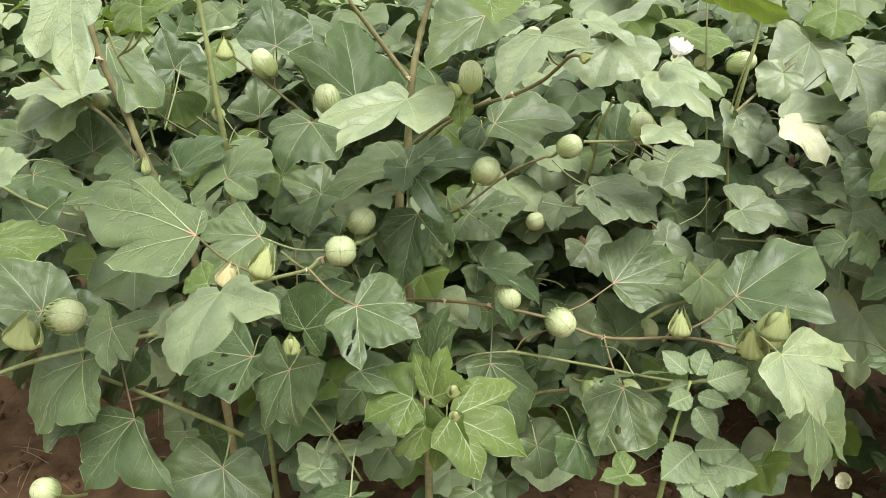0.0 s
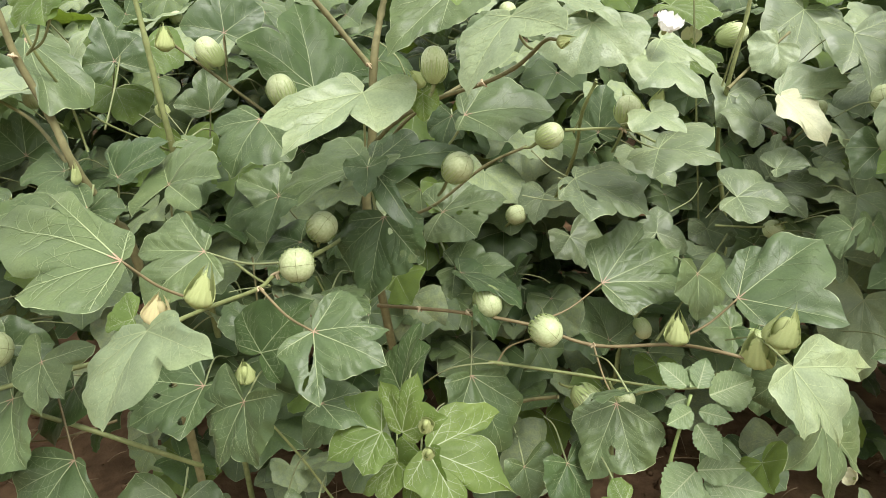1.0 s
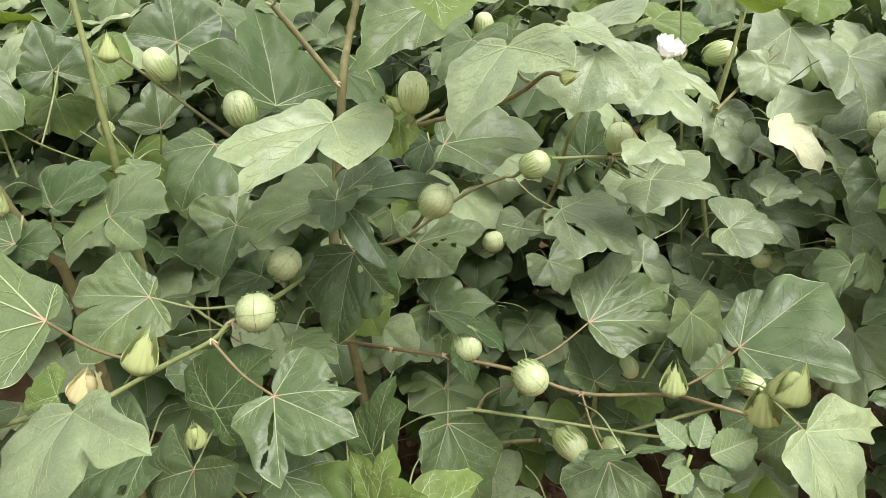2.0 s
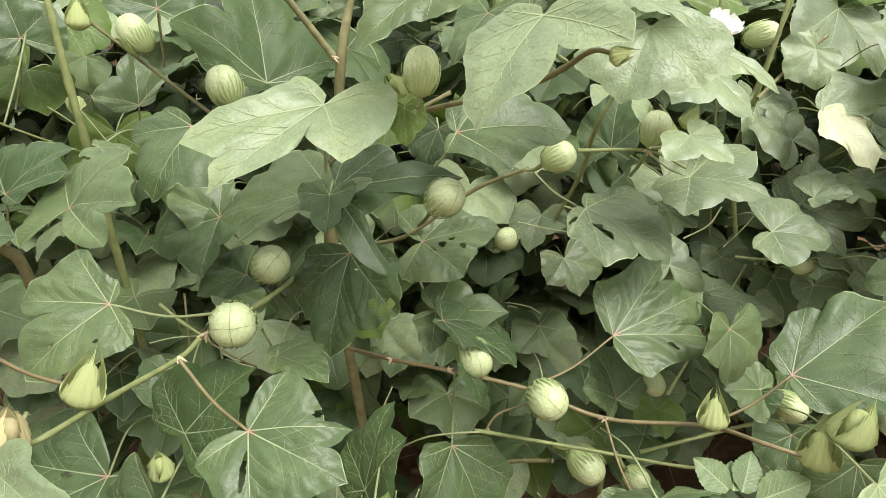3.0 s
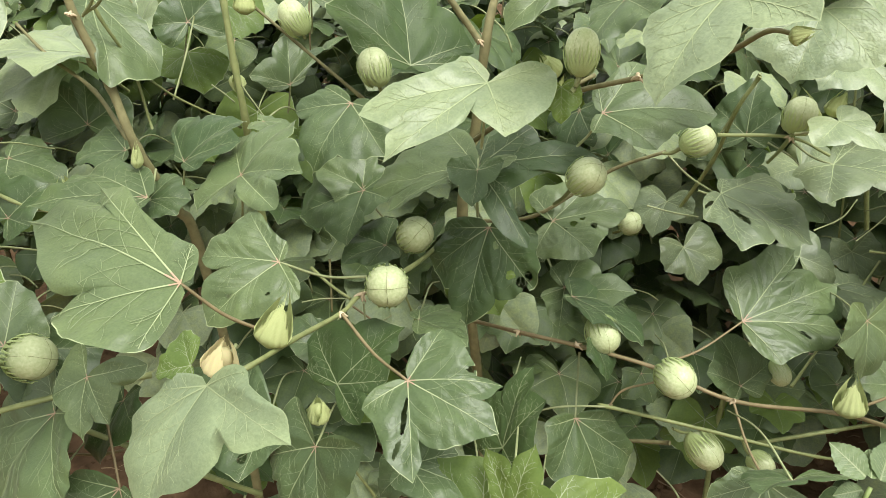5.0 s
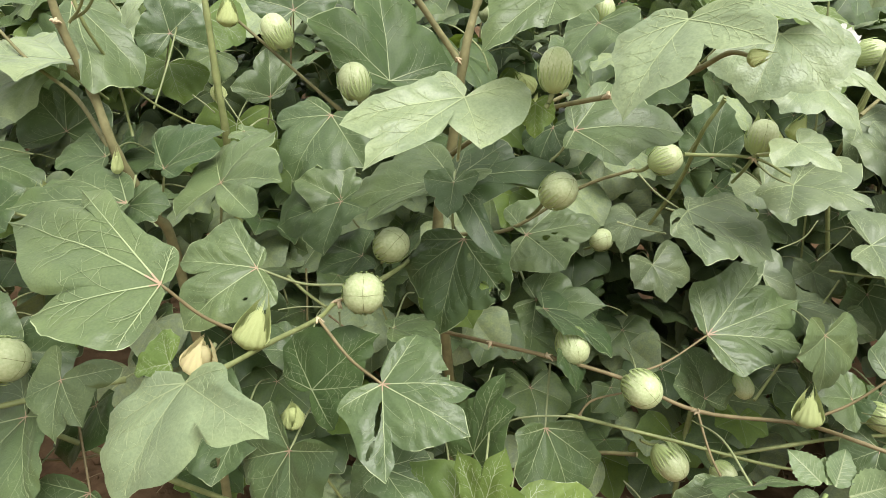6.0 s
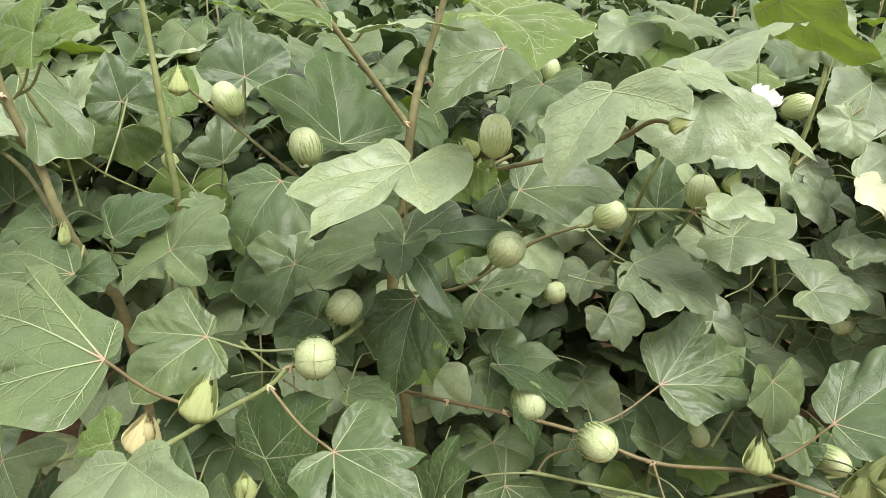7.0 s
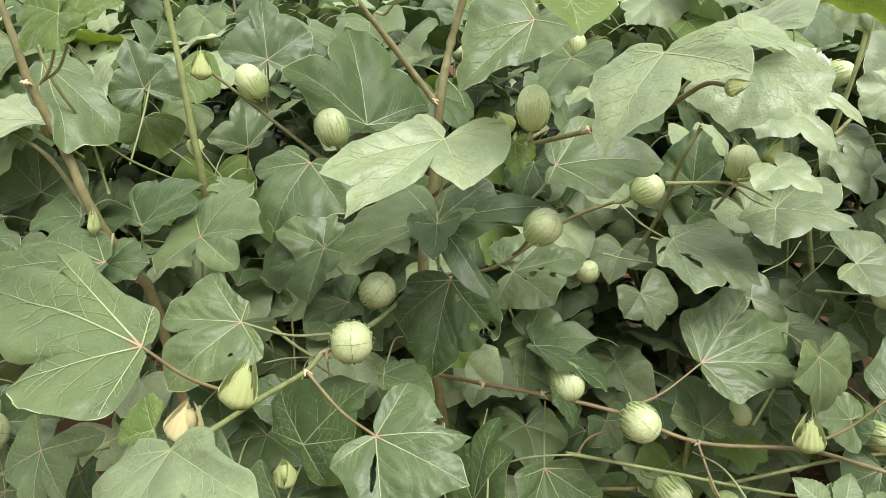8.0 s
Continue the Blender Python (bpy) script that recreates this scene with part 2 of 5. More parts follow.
class LeafShape:
    """A palmate blade round its stalk joint: middle lobe along +y with length 1, side lobes and base lobes ending at given places, bays between them."""

    def __init__(self, left, right, cut=0.68, seed=0, base=0.62, bulge=0.05, low_left=None, low_right=None, point=0.26, bays=None, sag=0.0, calm=0.0):
        self.seed, self.bulge, self.sag, self.calm = seed, bulge, sag, calm
        cut = (cut, cut) if isinstance(cut, float) else cut
        bays = bays or (None, None, None, None)
        sharp = 0.23 - 0.9 * point
        self.veins, halves = [(0.0, 1.0)], []
        for k, ((x, y), low, s) in enumerate(((left, low_left, -1), (right, low_right, 1))):
            a = math.atan2(s * x, y)
            a = min(max(a if a > 0 else a + 2 * math.pi if a < -2.4 else 0.3, 0.3), 2.6)
            r = max(math.hypot(x, y), 0.2)
            if low:
                a2, r2 = math.atan2(s * low[0], low[1]), max(math.hypot(*low), 0.15)
                a2 = min(max(a2 if a2 > 0 else a2 + 2 * math.pi, a + 0.3), 2.98)
            else:
                a2, r2 = a + (math.pi - a) * 0.52, r * base
            self.veins += [(s * a, r), (s * a2, r2)]
            tip, foot = Vector((math.sin(a), math.cos(a))) * r, Vector((math.sin(a2), math.cos(a2))) * r2
            bay = (tip + Vector((0, 1))) / 2 * min(cut[k] + 0.08, 1.03) if bays[k] is None else Vector((s * bays[k][0], bays[k][1]))
            dip = (tip + foot) * 0.58 if bays[k + 2] is None else Vector((s * bays[k + 2][0], bays[k + 2][1]))
            line = [self.flank(bay, Vector((0, 1)), (0.42, sharp))[::-1], self.flank(bay, tip, (0.38, sharp + 0.03)), self.flank(dip, tip, (0.22, sharp + 0.06))[::-1],
                    self.flank(dip, foot, (0.25, 0.4)), self.flank(Vector((math.sin(3.08), math.cos(3.08))) * 0.05, foot, (0.12, 0.3))[::-1]]
            halves.append([(s * p.x, p.y) for part in line for p in part[:-1]])
        pts = halves[0][::-1] + halves[1][1:]
        th = [math.atan2(x, y) for x, y in pts]
        n = len(halves[0])
        th = [min(t, 0.0) if i < n else max(t, 0.0) for i, t in enumerate(th)]
        for i in range(n - 2, -1, -1):
            th[i] = min(th[i] if th[i] < 1 else -math.pi, th[i + 1] - 1e-3)
        for i in range(n, len(th)):
            th[i] = max(th[i] if th[i] > -1 else math.pi, th[i - 1] + 1e-3)
        self.th = np.array(th)
        self.rad = np.array([math.hypot(x, y) * (1 + 0.03 * noise.noise(Vector((t * 3.1, seed * 1.7, 0))) + 0.022 * noise.noise(Vector((t * 9, seed * 1.3, 4)))) for (x, y), t in zip(pts, th)])
        self.ribs = self.network()

    @staticmethod
    def flank(bay, tip, full, steps=10):
        """Margin from a bay to a lobe's end; full: how far it swells near the bay and near the end, in lengths of its chord."""
        axis, chord = tip.normalized(), tip - bay
        run = chord.length
        out = Vector((-chord.y, chord.x))
        if out.dot(Vector((-axis.y, axis.x)) * (1 if Vector((-axis.y, axis.x)).dot(bay) > 0 else -1)) < 0:
            out = -out
        ease = max(0.3, axis.dot(chord) / max(run, 1e-4))
        p1, p2 = bay + chord * 0.26 + out * full[0] * ease, bay + chord * 0.72 + out * full[1] * ease
        line = []
        for i in range(steps + 1):
            k = 1 - (1 - i / steps) ** 1.25
            line.append((1 - k) ** 3 * bay + 3 * k * (1 - k) ** 2 * p1 + 3 * k * k * (1 - k) * p2 + k ** 3 * tip)
        return line

    def radius(self, th):
        return np.interp(th, self.th, self.rad)

    def network(self):
        """Main veins, their side veins and the veinlets between: lines of points with the width at both ends."""
        r = random.Random(self.seed * 13 + 5)
        ribs = []
        for a, reach in self.veins:
            tip = Vector((math.sin(a), math.cos(a))) * min(reach, float(self.radius(a))) * 0.97
            nrm = Vector((-tip.y, tip.x))
            bend = r.uniform(-0.05, 0.05)
            main = [tip * k + nrm * bend * k * (1 - k) for k in (i / 12 for i in range(13))]
            ribs.append((main, 0.0064, 0.0016, 0))
            pairs = 5 if reach > 0.7 else 4
            for k in range(1, pairs + 1):
                for s in (-1, 1):
                    f = 0.08 + (0.78 / pairs) * (k + r.uniform(-0.3, 0.3)) + (0.05 if s > 0 else 0)
                    start = tip * f + nrm * bend * f * (1 - f)
                    turn = a + s * (0.86 - 0.06 * k + r.uniform(-0.1, 0.1))
                    span = 0.5 * reach * (1.08 - f * 0.8)
                    for _ in range(8):
                        end = start + Vector((math.sin(turn), math.cos(turn))) * span
                        if end.length < float(self.radius(math.atan2(end.x, end.y))) * 0.93:
                            break
                        span *= 0.76
                    d = end - start
                    n2 = Vector((-d.y, d.x)) * (s * 0.24)
                    second = [start + d * q + n2 * q * (1 - q) for q in (i / 6 for i in range(7))]
                    ribs.append((second, 0.003, 0.001, 1))
                    for q, w in ((2, s), (4, -s), (5, s)):
                        fork = second[q]
                        g = math.atan2(d.x, d.y) + w * r.uniform(0.6, 0.95)
                        end = fork + Vector((math.sin(g), math.cos(g))) * span * r.uniform(0.25, 0.42)
                        if end.length < float(self.radius(math.atan2(end.x, end.y))) * 0.95:
                            d3 = end - fork
                            n3 = Vector((-d3.y, d3.x)) * (w * -0.2)
                            ribs.append(([fork + d3 * i / 3 + n3 * (i / 3) * (1 - i / 3) for i in range(4)], 0.0011, 0.0006, 2))
        return ribs

    def heights(self, xy):
        """Relief at points of the blade: broad waves, a drooping margin, and cells that swell between the veins."""
        xy = np.asarray(xy, float)
        r = np.hypot(xy[:, 0], xy[:, 1])
        th = np.arctan2(xy[:, 0], xy[:, 1])
        f = np.minimum(r / np.maximum(self.radius(th), 0.05), 1.0)
        gaps = []
        for level in (0, 1):
            ends = np.array([(*p, *q) for line, _, _, w in self.ribs if w == level for p, q in zip(line[:-1:3], line[3::3])], np.float32)
            px, py = xy[:, :1].astype(np.float32) - ends[:, 0], xy[:, 1:].astype(np.float32) - ends[:, 1]
            dx, dy = ends[:, 2] - ends[:, 0], ends[:, 3] - ends[:, 1]
            k = np.clip((px * dx + py * dy) / np.maximum(dx * dx + dy * dy, 1e-9), 0, 1)
            gaps.append(np.sqrt(((px - k * dx) ** 2 + (py - k * dy) ** 2).min(1)))
        quilt = 0.045 * np.minimum(1, r * 2) * (1 - np.exp(-(gaps[0] / 0.13) ** 2)) + 0.013 * (1 - np.exp(-(np.minimum(gaps[0], gaps[1]) / 0.05) ** 2))
        s = self.seed
        rough = np.array([0.125 * noise.noise(Vector((x * 1.5 + s * 3.3, y * 1.5, s))) * max(0.3, 1.2 - q) + 0.05 * noise.noise(Vector((x * 4.2 + s, y * 4.2, 7 + s)))
                          + g ** 4 * (0.085 * noise.noise(Vector((t * 2.3, s * 2.1, 3))) + 0.06 * noise.noise(Vector((t * 6.1, s * 1.1, 9))))
                          for (x, y), q, t, g in zip(xy, r, th, f)])
        return rough * r * (1 - self.calm) + self.bulge * 4 * (r - r * r) + quilt - 0.2 * np.maximum(0, f - 0.78) * r - self.sag * r * r

    def mesh(self, size, blade, nr=13, fine=True, fold=0.0, holes=()):
        """The blade with its veins. holes: (x, y, radius) or slits (x, y, x, y, width)."""
        th, rad = self.th, self.rad
        if holes:
            th = np.interp(np.linspace(0, 1, 330), np.linspace(0, 1, len(th)), th)
            rad, nr = self.radius(th), 40
        elif not fine:
            th, rad = th[::2], rad[::2]
        fs = [(k / nr) ** 0.85 for k in range(1, nr)] + [0.99, 1.0]
        xy = np.array([(math.sin(t) * q * f, math.cos(t) * q * f) for f in fs for t, q in zip(th, rad)])
        zs = self.heights(xy) + fold * np.abs(xy[:, 0])
        n = len(th)
        verts = [(0.0, 0.0, 0.0)] + [(x * size, y * size, z * size) for (x, y), z in zip(xy, zs)]
        faces, marks = [(0, i + 2, i + 1) for i in range(n - 1)], [0] * (n - 1)
        gone = np.zeros(len(xy), bool)
        for hole in holes:
            p, q = np.array(hole[:2]), np.array(hole[2:4] if len(hole) == 5 else hole[:2])
            d = q - p
            k = np.clip(((xy - p) @ d) / max(d @ d, 1e-9), 0, 1)
            far = np.hypot(*(xy - p - k[:, None] * d).T)
            gone |= far < hole[-1] * np.array([1 + 0.45 * noise.noise(Vector((x * 11, y * 11, self.seed))) for x, y in xy]) * (1 - 0.5 * np.abs(2 * k - 1) ** 3 if len(hole) == 5 else 1)
        for j in range(len(fs) - 1):
            rim = j == len(fs) - 2
            for i in range(n - 1):
                a = j * n + i
                if gone[a] or gone[a + 1] or gone[a + n + 1]:
                    continue
                faces.append((a + 1, a + 2, a + n + 2, a + n + 1))
                marks.append(1 if rim and noise.noise(Vector((th[i] * 2.5, self.seed * 1.9, 5))) > 0.05 else 0)
        lines = [rib for rib in self.ribs if fine or rib[3] == 0]
        thin = min(1.15, (0.095 / size) ** 0.6) if fine else 1.0
        pts, spans = [], []
        for line, w0, w1, level in lines:
            for i, c in enumerate(line):
                d = (line[min(i + 1, len(line) - 1)] - line[max(i - 1, 0)]).normalized()
                w = (w0 + (w1 - w0) * i / (len(line) - 1)) * thin
                e = Vector((-d.y, d.x)) * w
                pts += [c - e, c, c + e]
            spans.append((len(line), level))
        zs = self.heights(pts) + fold * np.abs(np.array(pts)[:, 0])
        at = len(verts)
        verts += [(p.x * size, p.y * size, (z + (0.0065 if i % 3 == 1 else 0.0042)) * size) for i, (p, z) in enumerate(zip(pts, zs))]
        pp = np.array(pts)
        for count, level in spans:
            for i in range(count - 1):
                a = at + 3 * i
                c = pp[a - len(verts) + len(pts) + 1]
                if any(np.hypot(*(c - np.array(h[:2]) - min(max(((c - np.array(h[:2])) @ (np.array(h[2:4]) - np.array(h[:2]))) / max(((np.array(h[2:4]) - np.array(h[:2])) ** 2).sum(), 1e-9), 0), 1) * (np.array(h[2:4]) - np.array(h[:2])))) < h[4] for h in holes if len(h) == 5):
                    continue
                for k in (0, 1):
                    faces.append((a + k, a + 3 + k, a + 4 + k, a + 1 + k))
                    marks.append(3 if level else 2 if i < 1 and blade == MATURE else 1)
            at += 3 * count
        me = bpy.data.meshes.new("leaf")
        me.from_pydata(verts, [], faces)
        for m in (blade, VEIN if blade in (MATURE, GREEN) else VEIN_FADED if blade == FADED else VEIN_PALE, VEIN_RED, VEIN_FINE if blade in (MATURE, GREEN) else VEIN_FADED if blade == FADED else VEIN_PALE):
            me.materials.append(m)
        me.polygons.foreach_set("material_index", marks)
        me.polygons.foreach_set("use_smooth", [True] * len(faces))
        # the upper side of the blade looks along +z
        me.flip_normals()
        return me


OUTER = []


def leaf(plant, at, turn, size, left, right, blade=None, stalk=None, cut=0.68, seed=0, red=False, base=0.62, bulge=0.05, fold=0.0, holes=(), label="", low_left=None, low_right=None, point=0.26, bays=None, sag=0.0, calm=0.0):
    """One leaf of a plant: joint at a place, turned, with its stalk leading to a place on a branch."""
    m = pose(*at, *turn)
    shape = LeafShape(left, right, cut, seed, base, bulge, low_left, low_right, point, bays, sag, calm)
    OUTER.append((Vector(at) + m.to_3x3() @ Vector((0, size * 0.4, 0)), size * 0.75))
    ob = attach("leaf", shape.mesh(size, blade or MATURE, fold=fold, holes=holes), plant, m, label)
    free = stalk is None
    if free:
        stalk = Vector(at) + m.to_3x3() @ Vector((0, 0.3 * size, -0.25 * size)) + Vector((0, 0.16, -0.03))
    a, b = Vector(at), Vector(stalk)
    mid = (a + b) / 2 + Vector((0, 0, (0.1 if free else -0.08) * (a - b).length))
    bm = bmesh.new()
    inv = m.inverted()
    tube(bm, [inv @ p for p in (b, mid, a)], 0.0009 if free else 0.0016, 0.0013, 6, 6)
    attach("petiole", mesh_of("petiole", bm, PETIOLE_RED if red else PETIOLE), ob, m, "reddish leaf stalk" if red else "")
    return ob


# ---- bolls, buds and branches ----


def globe(bm, rx, rz, point, segs=20, rings=12, index=0, lobes=4):
    """An egg along z with a small point and shallow grooves between its lobes."""
    prev, first = None, None
    for i in range(rings + 1):
        v = math.pi * i / rings
        ring = []
        for k in range(segs):
            a = 2 * math.pi * k / segs
            g = 1 - 0.06 * math.exp(-((math.sin(a * lobes / 2)) / 0.28) ** 2) * math.sin(v)
            r = rx * math.sin(v) ** 0.9 * g * (1 + 0.06 * math.cos(v) * -1)
            z = -rz * math.cos(v) + (point * max(0, -math.cos(v) * -1 - 0.8) * 5 if v > 2 else 0)
            ring.append(bm.verts.new((r * math.cos(a), r * math.sin(a), z)))
        if prev:
            for k in range(segs):
                bm.faces.new((prev[k], prev[(k + 1) % segs], ring[(k + 1) % segs], ring[k])).material_index = index
        prev = ring
    bmesh.ops.remove_doubles(bm, verts=bm.verts, dist=1e-6)


BOLL_MESH = {}


def boll_mesh():
    """Unit boll: egg of radius 1 along z, four seams that meet at its point."""
    if "boll" not in BOLL_MESH:
        bm = bmesh.new()
        globe(bm, 1.0, 1.12, 0.12, 24, 14)
        for k in range(4):
            a = math.pi / 2 * k
            prev = None
            for i in range(9):
                v = math.pi * (1 - 0.62 * i / 8)
                z = -1.12 * math.cos(v)
                r = math.sin(v) ** 0.9 * 0.95 * (1 - 0.06 * math.cos(v)) + 0.006
                w = 0.014 * (1 - 0.7 * i / 8) * (1 + 0.5 * math.sin(i * 2.3 + k))
                z += 0.12 * max(0, -math.cos(v) - 0.8) * 5
                wob = 0.05 * math.sin(i * 0.9 + 2.1 * k)
                d, s = Vector((math.cos(a + wob), math.sin(a + wob), 0)), Vector((-math.sin(a), math.cos(a), 0))
                pair = [bm.verts.new(d * r + s * q * w + Vector((0, 0, z + 0.004))) for q in (-1, 1)]
                if prev:
                    bm.faces.new((prev[0], prev[1], pair[1], pair[0])).material_index = 1
                prev = pair
        BOLL_MESH["boll"] = mesh_of("boll", bm, BOLL, SEAM)
    return BOLL_MESH["boll"]


def bract_mesh(kind, material, form=0):
    """Unit bract: a cupped leaf that hugs the boll from its foot and ends in long narrow teeth. kind: how high it reaches; form: which of its shapes."""
    key = (kind, material.name, form)
    if key not in BOLL_MESH:
        reach, wide, teeth, deep = {"low": (1.9, 1.05, 8, 0.62), "high": (1.8, 1.08, 9, 0.55)}[kind]
        r = random.Random(31 * form + len(kind))
        long = [r.uniform(0.72, 1.0) for _ in range(teeth)]
        curl = [r.uniform(-0.6, 0.45) for _ in range(teeth)]
        sway = [r.uniform(-0.09, 0.09) for _ in range(teeth)]
        bm = bmesh.new()
        rows, sub = 9, 4
        for n in range(teeth):
            grid = []
            mid = 2 * (n + 0.5) / teeth - 1
            for j in range(rows + 1):
                v = j / rows
                line = []
                split = 1 - deep * (0.8 + 0.4 * abs(math.sin(n * 2.1 + form)))
                tooth = max(0.0, (v - split) / (1 - split))
                for i in range(sub + 1):
                    w = (2 * i / sub - 1) / teeth
                    u = mid + w * (1 - tooth ** 0.7 * 0.93) + sway[n] * tooth ** 2
                    top = reach * long[n] * (1 - 0.3 * mid * mid)
                    base = reach * 0.36
                    h = v * top if v > split else v / split * (base + (split * top - base))
                    z = -1.15 + h
                    c = min(max(-z / 1.22, -1), 1)
                    d = math.sin(math.acos(c)) ** 0.85 + 0.045
                    d += 0.1 * curl[n] * tooth ** 2 + 0.028 * (1 - (2 * i / sub - 1) ** 2) * v
                    d = max(d, 0.08)
                    ang = u * wide * (0.55 + 0.45 * math.sin(min(1, v * 1.4) * math.pi / 2))
                    line.append(bm.verts.new((d * math.cos(ang), d * math.sin(ang), z)))
                grid.append(line)
            for p, q in zip(grid, grid[1:]):
                for i in range(sub):
                    bm.faces.new((p[i], p[i + 1], q[i + 1], q[i]))
        bmesh.ops.remove_doubles(bm, verts=bm.verts, dist=1e-4)
        BOLL_MESH[key] = mesh_of("bract", bm, material)
    return BOLL_MESH[key]


def bud_bract_mesh(material, form):
    """Unit bract of a bud: a broad pleated heart that folds round the bud to a point, with a ragged, toothed upper margin."""
    key = ("bud_bract", material.name, form)
    if key not in BOLL_MESH:
        r = random.Random(77 + form)
        cols, rows = 30, 10
        jag = [r.uniform(0.0, 0.3) if i % 3 == 1 else r.uniform(-0.12, -0.02) for i in range(cols + 1)]
        lean, open_ = r.uniform(-0.16, 0.16), r.uniform(0.0, 0.14)
        bm = bmesh.new()
        grid = []
        for j in range(rows + 1):
            v = j / rows
            line = []
            for i in range(cols + 1):
                u = 2 * i / cols - 1
                top = 2.7 * (1 - 0.62 * abs(u) ** 1.5) * (1 + jag[i] * max(0.0, v - 0.55) / 0.45)
                h = v * top
                q = h / 2.7
                d = 0.3 + 0.72 * math.sin(min(1.0, q * 4.2) * math.pi / 2)
                d *= 1 - 0.8 * max(0.0, (q - 0.2) / 0.8) ** 1.35
                d += 0.035 * math.cos(u * 15.7) * math.sin(min(1, v * 1.3) * math.pi) + open_ * v * v + 0.12 * abs(u) ** 2 * v
                ang = u * 1.35 * (1 - 0.3 * v) + lean * v
                line.append(bm.verts.new((max(d, 0.05) * math.cos(ang), max(d, 0.05) * math.sin(ang), h - 1.15)))
            grid.append(line)
        for p, q in zip(grid, grid[1:]):
            for i in range(cols):
                bm.faces.new((p[i], p[i + 1], q[i + 1], q[i]))
        BOLL_MESH[key] = mesh_of("bract", bm, material)
    return BOLL_MESH[key]


def axis_pose(at, tip, spin=0.0):
    z = Vector(tip).normalized()
    q = z.to_track_quat("Z", "Y")
    return Matrix.Translation(at) @ q.to_matrix().to_4x4() @ Matrix.Rotation(spin, 4, "Z")


def boll(plant, at, tip, radius, kind="low", spin=0.4, stalk=None, tall=1.0, label=""):
    """A green boll with its point along tip, three toothed bracts at its foot, on a short stalk."""
    m = axis_pose(at, tip, spin) @ Matrix.Diagonal((radius, radius, radius * tall, 1))
    inner = m @ Matrix.Scale(0.96 if kind == "high" else 1.0, 4)
    ob = attach("boll", boll_mesh(), plant, inner, label)
    OUTER.append((Vector(at), radius * 1.3))
    for k in range(3):
        attach("bract", bract_mesh(kind, BRACT, (k + int(spin * 10)) % 5), ob, m @ Matrix.Rotation(2.094 * k + 0.5, 4, "Z"))
    foot = Vector(at) - Vector(tip).normalized() * radius * 1.1 * tall
    end = Vector(stalk) if stalk else foot - Vector(tip).normalized() * 0.025 + Vector((0, 0.05, -0.03))
    inv = m.inverted()
    for_tube = [end, (foot + end) / 2 + Vector((0, 0, -0.003)), foot]
    b2 = bmesh.new()
    tube(b2, for_tube, 0.0022, 0.0026, 6, 4)
    for v in b2.verts:
        v.co = inv @ v.co
    me = mesh_of("stalk", b2, STEM_GREEN)
    attach("stalk", me, ob, m)
    return ob


def bud(plant, at, tip, radius, material=None, spin=0.0, tall=1.0, label=""):
    """A flower bud wrapped in three long bracts."""
    material = material or BUD
    OUTER.append((Vector(at), radius * 1.4))
    m = axis_pose(at, tip, spin) @ Matrix.Diagonal((radius, radius, radius * tall, 1))
    bm = bmesh.new()
    globe(bm, 0.6, 0.95, 0.1, 14, 8)
    ob = attach("flower_bud", mesh_of("flower_bud", bm, material), plant, m, label)
    for k in range(3):
        attach("bract", bud_bract_mesh(material, (k + int(spin * 10)) % 5), ob, m @ Matrix.Rotation(2.094 * k + 0.3, 4, "Z"))
    return ob


def branch(plant, points, r0, r1, material=None, name="fruiting_branch", knots=0.18, label="", sides=8):
    bm = bmesh.new()
    tube(bm, points, r0, r1, sides, 6, knots)
    me = mesh_of(name, bm, material or STEM_GREEN)
    return attach(name, me, plant, None, label)



def weed_leaf(plant, at, tip, wide):
    """An oval leaf with toothed edge and sunken midrib, from its foot to its tip."""
    a, b = Vector(at), Vector(tip)
    y = b - a
    size = y.length
    y.normalize()
    z = Vector((0, -0.75, 0.65))
    x = y.cross(z).normalized()
    z = x.cross(y)
    m = Matrix.Translation(a) @ Matrix((x, y, z)).transposed().to_4x4()
    bm = bmesh.new()
    rows, cols = 22, 4
    grid = []
    for j in range(rows + 1):
        v = j / rows
        w = wide * 1.25 * math.sin(math.pi * min(1, v * 0.97 + 0.03)) ** 0.8 * (1.15 - 0.5 * v)
        w *= 1 + 0.10 * (j % 2)
        line = []
        for i in range(-cols, cols + 1):
            u = i / cols
            h = 0.16 * abs(u) * wide - 0.10 * v * v + 0.02 * math.sin(v * 30) * abs(u)
            line.append(bm.verts.new((u * w * size, v * size, h * size)))
        grid.append(line)
    for p, q in zip(grid, grid[1:]):
        for i in range(2 * cols):
            bm.faces.new((p[i], p[i + 1], q[i + 1], q[i]))
    for j in range(rows):
        p, q = grid[j][cols].co, grid[j + 1][cols].co
        e = Vector((0.012 * size * (1 - j / rows) + 0.0003, 0, 0))
        up = Vector((0, 0, 0.012 * size))
        bm.faces.new([bm.verts.new(c) for c in (p - e + up, p + e + up, q + e + up, q - e + up)]).material_index = 1
    for k in range(2, 16, 2):
        for s in (-1, 1):
            p, q = grid[k][cols].co, grid[min(k + 4, rows)][cols + s * (cols - 1)].co
            e, up = Vector((0, 0.006 * size, 0)), Vector((0, 0, 0.02 * size))
            bm.faces.new([bm.verts.new(c) for c in (p - e + up, p + e + up, q + e * 0.4 + up, q - e * 0.4 + up)]).material_index = 1
    return attach("leaf", mesh_of("leaf", bm, WEED, VEIN), plant, m)


